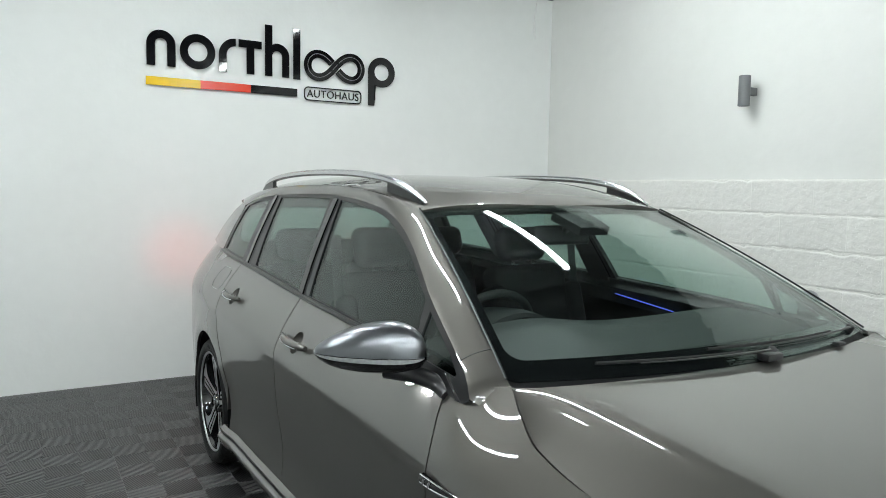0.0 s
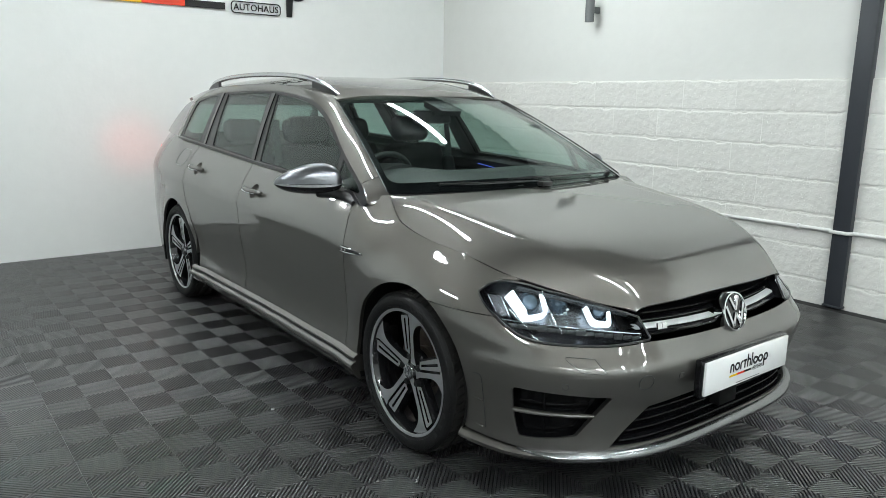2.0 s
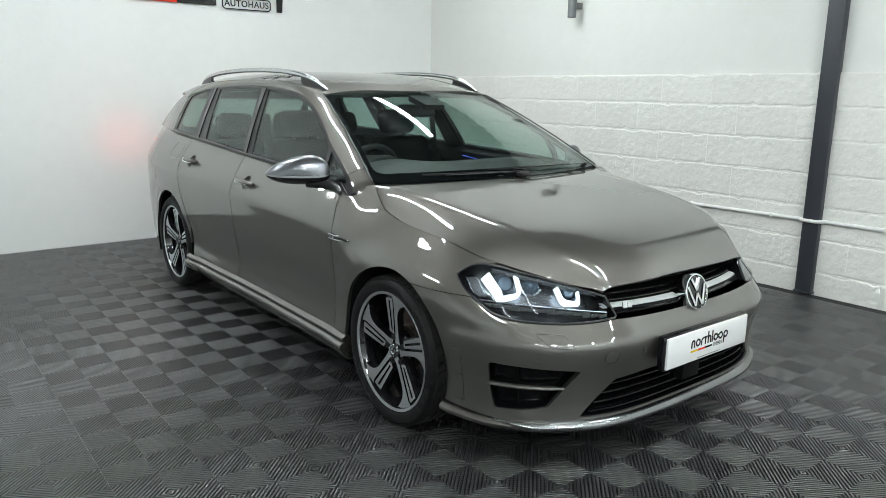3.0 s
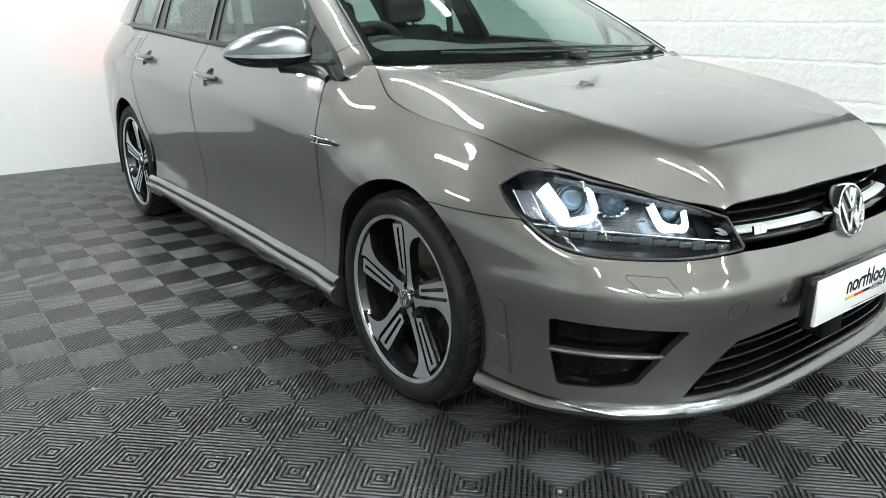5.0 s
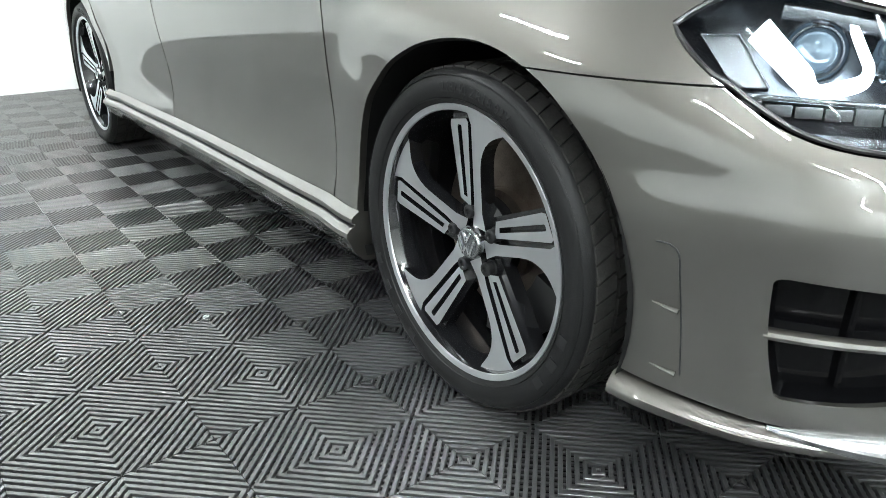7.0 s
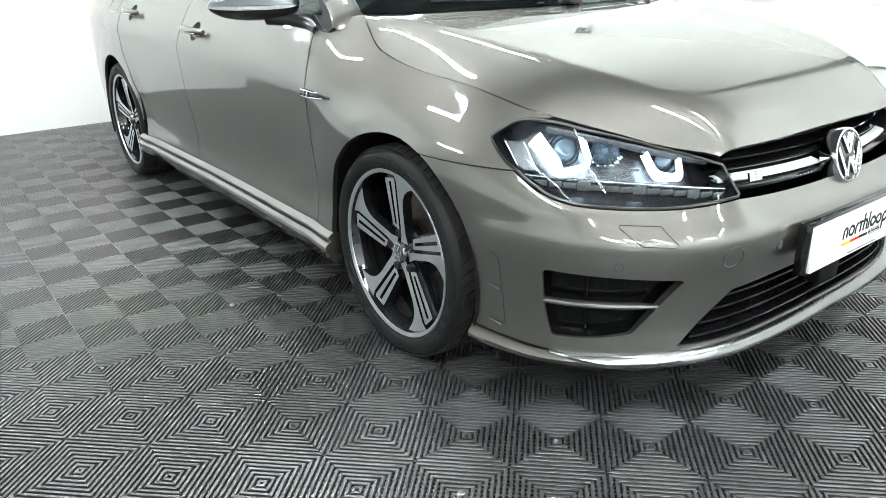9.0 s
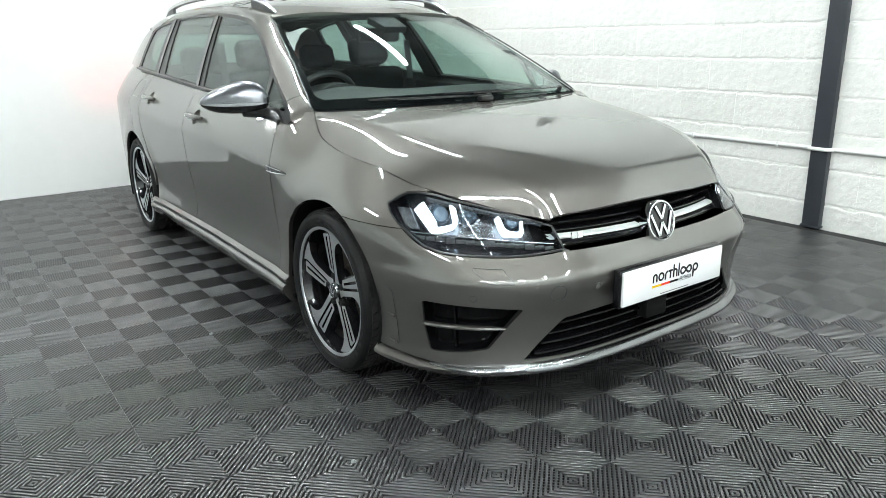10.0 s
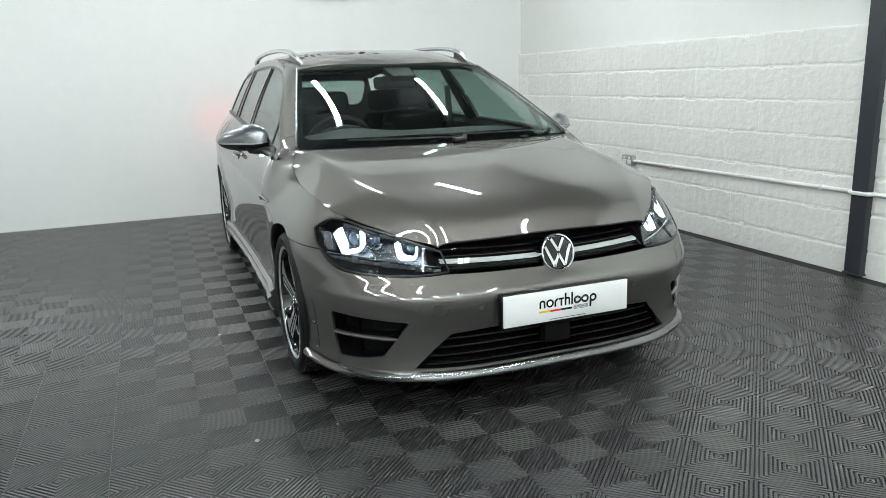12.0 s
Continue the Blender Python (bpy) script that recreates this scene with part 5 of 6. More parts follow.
# ---- headlights ----
def headlight(m):
    """A lamp unit behind a clear lens: outline on the car's skin, dark housing, two lit U shapes, optics strip below."""
    sp = lambda x, y, z: (m * along(x, y), z)  # noqa: E731
    top = [sp(*p) for p in smooth([(0.776, -0.366, 0.700), (0.749, -0.399, 0.731), (0.696, -0.474, 0.736)], 10)]
    brow = [sp(float(edge_x(y)) - 0.001, y, float(edge_z(y)) - 0.006) for y in np.linspace(-0.49, -0.742, 18)]
    tip = [sp(0.440, -0.775, 0.640), sp(0.424, -0.80, 0.578)]
    low = [sp(*p) for p in smooth([(0.430, -0.798, 0.573), (0.575, -0.77, 0.564), (0.70, -0.67, 0.567), (0.795, -0.54, 0.592), (0.797, -0.46, 0.634)], 26)]
    back = [sp(*p) for p in smooth([(0.793, -0.443, 0.640), (0.783, -0.40, 0.668), (0.776, -0.366, 0.700)], 8)[1:-1]]
    outline = top + brow + tip + low + back
    unit = panel("headlight", lambda u, v: body(u, v, -0.085), outline, [], LAMP_INNER, car, "lit headlight with two white U-shaped light guides", step=0.03, flange=0.004)
    lens = panel("lens", lambda u, v: body(u, v, 0.0), outline, [], LENS, unit, "clear headlight lens", step=0.022, sheet=0.003)
    lens.visible_shadow = False
    # black seal and inner bezel
    bm = bmesh.new()
    ra, rb = [bm.verts.new(body(s, z, -0.004)) for s, z in outline], [bm.verts.new(body(s, z, -0.088)) for s, z in outline]
    for i in range(len(ra)):
        bm.faces.new((ra[i], ra[(i + 1) % len(ra)], rb[(i + 1) % len(ra)], rb[i]))
    part("lamp_housing", bm, BLACK_GLOSS, unit, "black lamp housing", smooth=50)
    closed_seam("lens_seal", [body(s, z, 0.0005) for s, z in outline], BLACK_TRIM, unit, 0.0035)
    # optics strip along the bottom, under a bright line
    s0, s1 = 1.004, 0.464
    zl = lambda t: 0.623 - 0.0155 * t - 0.0205 * t * t  # noqa: E731
    line = [body(m * (s0 + (s1 - s0) * k / 24), zl(k / 24), -0.016) for k in range(25)]
    part("bright_line", add_tube(bmesh.new(), line, 0.0032, 8), REFLECTOR, unit)
    bm = bmesh.new()
    rows = []
    for k in range(25):
        t = k / 24
        s = m * (s0 + (s1 - s0) * t)
        rows.append([bm.verts.new(body(s, zl(t) - 0.004, -0.02)), bm.verts.new(body(s, zl(t) - 0.018, -0.030)), bm.verts.new(body(s, zl(t) - 0.034, -0.014))])
    for a, b in zip(rows, rows[1:]):
        for i in range(2):
            bm.faces.new((a[i], a[i + 1], b[i + 1], b[i]))
    part("optics_tray", bm, BLACK_GLOSS, unit)
    for k in range(15):
        t = (k + 0.5) / 15
        s = m * (s0 + (s1 - s0) * t)
        h = 0.014 if k % 4 else 0.022
        p = body(s, zl(t) - 0.014, -0.022)
        q = body(s - m * 0.008, zl(t) - 0.014, -0.022)
        d = (q - p).normalized()
        ang = math.degrees(math.atan2(d.y, d.x))
        part("optic_cell", box_mesh((-0.0155, -0.003, -h / 2), (0.0155, 0.004, h / 2), 0.002, Matrix.Translation(p) @ pose(0, 0, 0, 0, 0, ang)), LED_STRIPE, unit)
    # the two light guides and projectors
    for s_a, s_b, s_c, s_d, z_a, z_b, z_c, z_d, width, eye, s_eye, z_eye in (
            (0.9998, 0.9206, 0.8420, 0.8740, 0.6931, 0.6259, 0.6370, 0.7040, 0.0100, 0.032, 0.9200, 0.668),
            (0.6728, 0.6470, 0.5720, 0.5690, 0.6647, 0.6180, 0.6150, 0.6650, 0.0085, 0.023, 0.6040, 0.643)):
        sgn = -1
        corner = [(s_b - sgn * 0.006, z_b + 0.012), (s_b + sgn * 0.001, z_b + 0.003), (s_b + sgn * 0.014, z_b - 0.002)]
        turn_up = [(s_c - sgn * 0.016, z_c - 0.003), (s_c - sgn * 0.003, z_c + 0.004), (s_c, z_c + 0.018)]
        pts = smooth([(s_a, z_a), corner[0]], 48) + smooth(corner, 6)[1:] + smooth([corner[-1], turn_up[0]], 32)[1:] + smooth(turn_up, 6)[1:] + smooth([turn_up[-1], (s_d, z_d)], 32)[1:]
        arc_ = np.r_[0, np.cumsum([math.dist(p, q) for p, q in zip(pts, pts[1:])])]
        run = [(float(np.interp(v, arc_, [p[0] for p in pts])), float(np.interp(v, arc_, [p[1] for p in pts]))) for v in np.linspace(0, arc_[-1], 41)]
        bm = bmesh.new()
        rows = []
        for k, (s, z) in enumerate(run):
            q0, q1 = run[max(k - 1, 0)], run[min(k + 1, 40)]
            ds, dz_ = q1[0] - q0[0], q1[1] - q0[1]
            ln = math.hypot(ds, dz_)
            w = width * float(np.interp(k / 40, [0, 0.34, 0.46, 0.75, 1], [1.6, 1.5, 0.95, 0.85, 0.75]))
            ns, nz = -dz_ / ln * w, ds / ln * w
            rows.append([bm.verts.new(body(m * (s + ns), z + nz, -0.040)), bm.verts.new(body(m * (s + ns * 0.7), z + nz * 0.7, -0.026)), bm.verts.new(body(m * (s - ns * 0.7), z - nz * 0.7, -0.026)), bm.verts.new(body(m * (s - ns), z - nz, -0.040))])
        for a, b in zip(rows, rows[1:]):
            for i in range(3):
                bm.faces.new((a[i], a[i + 1], b[i + 1], b[i]))
        part("light_guide", bm, DRL, unit, "glowing white U-shaped light guide", smooth=60)
        sc, zc = s_eye, z_eye
        p0, p1 = body(m * sc, zc, -0.085), body(m * sc, zc, -0.030)
        aim = (p1 - p0).to_track_quat("Z", "Y").to_matrix().to_4x4()
        pm = Matrix.Translation(p0) @ aim
        L = (p1 - p0).length
        part("reflector_bowl", add_lathe(bmesh.new(), [(eye * 1.25, L * 0.80), (eye * 1.12, L * 0.55), (eye * 0.95, L * 0.25), (eye * 0.6, 0.0), (0.0, -0.002)][::-1], pm, 28), REFLECTOR, unit)
        part("bezel_ring", add_lathe(bmesh.new(), [(eye * 0.98, L * 0.44), (eye * 1.02, L * 0.54), (eye * 0.95, L * 0.58), (eye * 0.90, L * 0.50)], pm, 32, True), LAMP_INNER, unit)
        part("projector", add_lathe(bmesh.new(), [(eye * 0.86, L * 0.2), (eye * 0.86, L * 0.46), (eye * 0.74, L * 0.60), (eye * 0.50, L * 0.70), (eye * 0.24, L * 0.76), (0.0, L * 0.78)], pm, 28), BULB, unit, "pale blue projector lens", smooth=60)
    # divider and side marker
    mk = [(1.066, 0.688), (1.018, 0.688), (0.966, 0.631), (1.008, 0.630)]
    panel("side_marker", lambda u, v: body(u, v, -0.025), [(m * s, z) for s, z in mk], [], LAMP_INNER, unit, step=0.05)
    closed_seam("marker_edge", [body(m * s, z, -0.022) for s, z in mk], REFLECTOR, unit, 0.0013)
    s = 0.795
    turn = Matrix.Translation(body(m * s, 0.668, -0.075)) @ (body(m * s, 0.668, 0) - body(m * s, 0.668, -0.075)).to_track_quat("Z", "Y").to_matrix().to_4x4()
    part("turn_signal", add_lathe(bmesh.new(), [(0.0, -0.004), (0.013, 0.0), (0.024, 0.014), (0.031, 0.034), (0.033, 0.046)], turn, 14), REFLECTOR, unit, "faceted chrome reflector", smooth=False)
    part("signal_bulb", add_lathe(bmesh.new(), [(0.0, 0.030), (0.007, 0.028), (0.010, 0.018), (0.010, 0.0)], turn, 16), BULB, unit)
    for k in range(7):
        ang = radians(205 + 22 * k)
        lip_at = turn @ Vector((0.034 * math.cos(ang), 0.034 * math.sin(ang), 0.036))
        part("reflector_facet", box_mesh((-0.0045, -0.006, -0.012), (0.0045, 0.006, 0.010), 0.0015, Matrix.Translation(lip_at) @ turn.to_quaternion().to_matrix().to_4x4() @ pose(0, 0, 0, 25, 0, 22 * k)), REFLECTOR, unit)
    # stepped bright shelf between the light guides
    for z0, depth, reach in ((0.634, -0.052, (0.81, 0.70)), (0.628, -0.044, (0.80, 0.69))):
        shelf = [body(m * (reach[0] + (reach[1] - reach[0]) * k / 8), z0, depth) for k in range(9)]
        part("inner_step", add_tube(bmesh.new(), shelf, 0.004, 8, 0.6), LAMP_INNER, unit)
    # added tube along the brow, standing in for a bright reflected line
    brow_pts = [body(m * (along(0.72, -0.46) + (along(0.455, -0.75) - along(0.72, -0.46)) * k / 20), 0.716 - 0.075 * (k / 20) ** 1.1, -0.03) for k in range(21)]
    part("brow_reflection", add_tube(bmesh.new(), brow_pts, 0.006, 8, 1.6), LAMP_INNER, unit)


for m in (-1, 1):
    headlight(m)


# ---- door mirrors ----
def door_mirror(m):
    """A swept-back mirror: bright cap above, clear strip, black shell below, on a short arm."""
    inner, tip = (Vector((-0.818, 0.528, 0.972)), Vector((-1.038, 0.724, 0.968))) if m < 0 else (Vector((0.800, 0.545, 0.968)), Vector((0.975, 0.715, 0.962)))
    tall = 1.0 if m < 0 else 0.82
    axis = (tip - inner).normalized()
    depth_dir = axis.cross(Vector((0, 0, 1))).normalized()
    if depth_dir.y > 0:
        depth_dir = -depth_dir
    ts = [0.0, 0.03, 0.08, 0.16, 0.30, 0.50, 0.68, 0.82, 0.92, 0.97, 1.0]
    high = gentle(ts, [0.020, 0.046, 0.064, 0.078, 0.087, 0.080, 0.064, 0.046, 0.028, 0.016, 0.002])
    low_ = gentle(ts, [0.010, 0.024, 0.034, 0.041, 0.046, 0.046, 0.042, 0.034, 0.022, 0.013, 0.002])
    deep = gentle(ts, [0.014, 0.032, 0.044, 0.053, 0.060, 0.062, 0.057, 0.046, 0.030, 0.017, 0.002])

    def shell(a0, a1, grow, n, rows=36):
        bm, lines = bmesh.new(), []
        for r in range(rows + 1):
            t = 0.5 - 0.5 * math.cos(math.pi * r / rows)
            c = inner.lerp(tip, t)
            h, lo, d = float(high(t)) * tall, float(low_(t)) * tall, float(deep(t)) * tall
            line = []
            for k in range(n + 1):
                a = radians(a0 + (a1 - a0) * k / n)
                ca, sa = math.cos(a), math.sin(a)
                out = math.copysign(abs(ca) ** 0.85, ca) * d * (1.0 if ca > 0 else 0.75)
                up = sa * (h if sa > 0 else lo)
                line.append(bm.verts.new(c + depth_dir * (out + grow * ca) + Vector((0, 0, up + grow * sa))))
            lines.append(line)
        for p, q in zip(lines, lines[1:]):
            for k in range(n):
                bm.faces.new((p[k], p[k + 1], q[k + 1], q[k]))
        return bm

    mirror = part("door_mirror", shell(2, 194, 0.0, 30), MIRROR_CAP, car, "satin silver door mirror with indicator strip", smooth=70)
    part("indicator_strip", shell(-13, 1, 0.0012, 4), INDICATOR, mirror, "clear indicator strip", smooth=70)
    part("lower_shell", shell(-165, -14, -0.001, 20), BLACK_GLOSS, mirror, "gloss black lower shell", smooth=70)
    c = inner.lerp(tip, 0.5)
    arm = [inner.lerp(tip, 0.34) + Vector((0, 0, -0.036)), inner.lerp(tip, 0.10) + Vector((0, -0.015, -0.045)), inner + Vector((-m * 0.008, -0.045, -0.058)), inner + Vector((-m * 0.012, -0.10, -0.075))]
    part("mirror_arm", add_tube(bmesh.new(), smooth([tuple(p) for p in arm], 14), lambda t: 0.032 - 0.008 * t, 14, 0.75), BLACK_TRIM, mirror, smooth=50)
    foot = [(0.640, float(belt(0.62)) + 0.004), (0.40, float(belt(0.40)) - 0.012), (0.375, 0.903), (0.47, 0.945)]
    panel("mirror_foot", side_glass(m, 0.008), foot, [], BLACK_TRIM, mirror, step=0.04)
    back = Matrix.Translation(c - depth_dir * 0.046) @ (-depth_dir).to_track_quat("Z", "Y").to_matrix().to_4x4()
    part("mirror_glass", add_prism(bmesh.new(), [(0.110 * math.cos(a), 0.046 * math.sin(a)) for a in np.linspace(0, 2 * math.pi, 32, endpoint=False)], [], back, 0.006), CHROME, mirror, smooth=False)
    part("puddle_lamp", add_lathe(bmesh.new(), [(0.0, -0.002), (0.010, -0.002), (0.010, 0.004), (0.0, 0.004)], Matrix.Translation(inner.lerp(tip, 0.10) + Vector((m * 0.012, 0.0, -0.066))), 16), PUDDLE, mirror, "lit puddle lamp")


for m in (-1, 1):
    door_mirror(m)


# ---- wheels ----
def wheel(m, wy):
    """An alloy wheel with its tyre, brake disc and caliper; local z points out of the car."""
    out = Matrix.Translation((m * 0.862, wy, WHEEL_Z)) @ pose(0, 0, 0, 0, 90 * m, 0)
    hub = part("wheel", add_lathe(bmesh.new(), [(0.0, -0.175), (0.215, -0.175), (0.219, -0.06), (0.229, -0.018), (0.236, 0.0), (0.2475, 0.004), (0.2485, -0.004), (0.238, -0.012), (0.236, -0.19), (0.222, -0.195)], out, 72), ALLOY_BLACK, car, "diamond-cut five-spoke alloy wheel", smooth=30)
    part("rim_lip", add_lathe(bmesh.new(), [(0.2365, 0.0005), (0.2375, 0.0040), (0.2470, 0.0065), (0.2490, 0.0035), (0.2495, -0.002)], out, 80), ALLOY, hub, "machined rim edge", smooth=30)
    # tyre
    prof = [(0.236, -0.002), (0.247, 0.004), (0.254, 0.0085), (0.268, 0.0145), (0.286, 0.0150), (0.297, 0.0085), (0.3055, -0.004)]
    tyre_bm = bmesh.new()
    add_lathe(tyre_bm, prof + [(0.3055, -0.205), (0.297, -0.214), (0.286, -0.220), (0.262, -0.218), (0.240, -0.205), (0.236, -0.2)], out, 96, True)
    part("tyre", tyre_bm, RUBBER, hub, "black low-profile road tyre", smooth=40)
    for r, z in ((0.2575, 0.0108), (0.2955, 0.0112)):
        part("sidewall_rib", add_lathe(bmesh.new(), [(r - 0.0013, z - 0.0015), (r, z + 0.0009), (r + 0.0013, z - 0.0015), (r, z - 0.003)], out, 96, True), RUBBER, hub)
    # tread: ribs cut by slanting sipes, joined in one mesh
    bm = bmesh.new()
    n = 64
    lanes = [(-0.006, -0.043, 0.30), (-0.050, -0.083, 0.22), (-0.090, -0.121, 0.0), (-0.128, -0.161, -0.22), (-0.168, -0.203, -0.30)]
    for z0, z1, slant in lanes:
        for k in range(n):
            a0, a1 = 2 * math.pi * (k + 0.06) / n, 2 * math.pi * (k + 0.94) / n
            tw = slant * 2 * math.pi / n * 1.6
            r0 = r1 = 0.3125
            if z0 > -0.01:
                r0 = 0.3090
            if z1 < -0.2:
                r1 = 0.3090
            q = []
            for zz, rr, t in ((z0, r0, 0), (z1, r1, tw)):
                for aa in (a0, a1):
                    q.append((rr, aa + t, zz))
            hi = [bm.verts.new(out @ Vector((r * math.cos(a), r * math.sin(a), z))) for r, a, z in q]
            lo = [bm.verts.new(out @ Vector(((r - 0.011) * math.cos(a), (r - 0.011) * math.sin(a), z))) for r, a, z in q]
            bm.faces.new((hi[0], hi[1], hi[3], hi[2]))
            for i, j in ((0, 1), (1, 3), (3, 2), (2, 0)):
                bm.faces.new((hi[i], hi[j], lo[j], lo[i]))
    tagged(part("tread", bm, TREAD_DIRT, hub, "dusty tread blocks", smooth=False), kind="stuff")
    # moulded size marking on the sidewall, plus plain bars for the rest
    for words, size, r0, mid, sp_ in (("225/40 ZR18 92Y", 0.0235, 0.275, 80 if m < 0 else 100, 1.05),):
        tb = text_mesh(words, size, Matrix.Identity(4), 0.0007, sp_)
        for v in tb.verts:
            a, r = radians(mid) - v.co.x / r0, r0 + v.co.y
            zz = 0.0152 + v.co.z
            v.co = out @ TURN_OUT[m] @ Vector((r * math.cos(a), r * math.sin(a), zz))
        part("size_marking", tb, RUBBER_MARK, hub, "moulded tyre size", smooth=False)
    for a0 in ((200, 212, 224, 236, 320, 331, 342) if m < 0 else ()):
        part("marking_bar", add_prism(bmesh.new(), arc_band(0, 0, 0.265, 0.283, a0, a0 + 4.5, 4), [], out @ TURN_OUT[m] @ pose(0, 0, 0.0158), 0.002), RUBBER_MARK, hub, smooth=False)

    # spokes
    turn = out @ TURN_OUT[m]
    part("hub_disc", add_lathe(bmesh.new(), [(0.080, -0.050), (0.078, -0.030), (0.060, -0.022), (0.0, -0.022)], turn @ pose(0, 0, -0.018), 40), ALLOY_BLACK, hub)
    for k in range(5):
        sm = turn @ pose(0, 0, 0, 0, 0, 72 * k + SPOKE_TURN)
        # bright arm, flaring into the rim on one side
        arm = [(-0.004, 0.030), (0.030, 0.030), (0.0215, 0.060)] + smooth([(0.0215, 0.060), (0.019, 0.12), (0.022, 0.165), (0.040, 0.195), (0.075, 0.2145)], 14)[1:] + [(0.083, 0.2195)] + circle(0, 0, 0.2385, 8, 69.0, 93.5) + [(-0.0035, 0.215), (0.0005, 0.08)]
        dish = sm @ pose(0, 0, -0.030)
        part("spoke", add_prism(bmesh.new(), arm, [], dish @ pose(0, 0, 0, 5.6, 0, 0), 0.030, 1), [ALLOY, ALLOY_BLACK], hub, "machined silver spoke", smooth=False)
        # black carrier and bright plate with two slots
        carrier = [(-0.042, 0.045), (0.003, 0.04), (0.002, 0.234), (-0.070, 0.226), (-0.066, 0.20)]
        part("spoke_carrier", add_prism(bmesh.new(), carrier, [], dish @ pose(0, 0, -0.013, 5.6, 0, 0), 0.028), ALLOY_BLACK, hub, smooth=False)
        plate_ = [(-0.0390, 0.074), (-0.0095, 0.064), (-0.0130, 0.218), (-0.018, 0.2235), (-0.0585, 0.213), (-0.060, 0.204)]
        slots = [[(-0.0290, 0.082), (-0.0195, 0.080), (-0.0305, 0.206), (-0.0325, 0.209), (-0.0395, 0.208), (-0.0415, 0.205)]]
        part("spoke_plate", add_prism(bmesh.new(), plate_, slots, dish @ pose(0, 0, -0.001, 5.6, 0, 0), 0.012, 1), [ALLOY, ALLOY_BLACK], hub, "machined plate with a long black slot", smooth=False)
        bolt = turn @ pose(0, 0, 0, 0, 0, 72 * k + SPOKE_TURN + 13) @ pose(0, 0.056, -0.030)
        part("wheel_bolt", add_lathe(bmesh.new(), [(0.0, 0.007), (0.005, 0.007), (0.006, 0.011), (0.0100, 0.011), (0.0125, 0.009), (0.0125, -0.004), (0.0155, -0.006)], bolt, 16), BLACK_PLASTIC, hub)
    part("centre_cap", add_lathe(bmesh.new(), [(0.0, 0.006), (0.024, 0.006), (0.0275, 0.005), (0.0295, 0.002), (0.031, -0.006), (0.031, -0.02)], turn @ pose(0, 0, -0.018), 40), SATIN, hub, "grey centre cap", smooth=40)
    part("cap_field", add_lathe(bmesh.new(), [(0.0, 0.0075), (0.0235, 0.0075), (0.0245, 0.004)], turn @ pose(0, 0, -0.018), 36), LAMP_INNER, hub)
    part("cap_strokes", emblem_strokes(turn @ pose(0, 0, -0.0085), 0.42), CHROME, hub, smooth=False)
    # valve, disc, caliper
    part("brake_disc", add_lathe(bmesh.new(), [(0.0, -0.085), (0.085, -0.085), (0.085, -0.105), (0.170, -0.105), (0.170, -0.130), (0.0, -0.130)], out, 56), DISC, hub, "brown-grey cast brake disc", smooth=30)
    cal = arc_band(0, 0, 0.118, 0.196, -38, 38, 12)
    part("brake_caliper", add_prism(bmesh.new(), cal, [], turn @ pose(0, 0, -0.078, 0, 0, -58 if wy < 1 else 200), 0.06), CALIPER, hub, "black brake caliper", smooth=False)
    return hub


# the wheel plane seen from outside: x to the viewer's right, y up
TURN_OUT = {}
for m in (-1, 1):
    o = pose(0, 0, 0, 0, 90 * m, 0).to_3x3()
    z = o @ Vector((0, 0, 1))
    up = Vector((0, 0, 1))
    xr = up.cross(z)
    want = Matrix((xr, up, z)).transposed()
    TURN_OUT[m] = (o.inverted() @ want).to_4x4()
SPOKE_TURN = -4.0
for m in (-1, 1):
    for wy in (HUB_Y, 2.63):
        wheel(m, wy)


# ---- underside ----
under = [(-0.62, -0.74), (0.62, -0.74), (0.74, -0.52), (0.80, -0.42), (0.50, -0.40), (0.50, 0.40), (0.80, 0.42), (0.80, 2.22), (0.50, 2.24), (0.50, 3.02), (0.76, 3.04), (0.70, 3.50), (-0.70, 3.50), (-0.76, 3.04), (-0.50, 3.02), (-0.50, 2.24), (-0.80, 2.22), (-0.80, 0.42), (-0.50, 0.40), (-0.50, -0.40), (-0.80, -0.42), (-0.74, -0.52)]
part("undertray", add_prism(bmesh.new(), under, [], pose(0, 0, 0.182), 0.012), DARK_VOID, car, smooth=False)


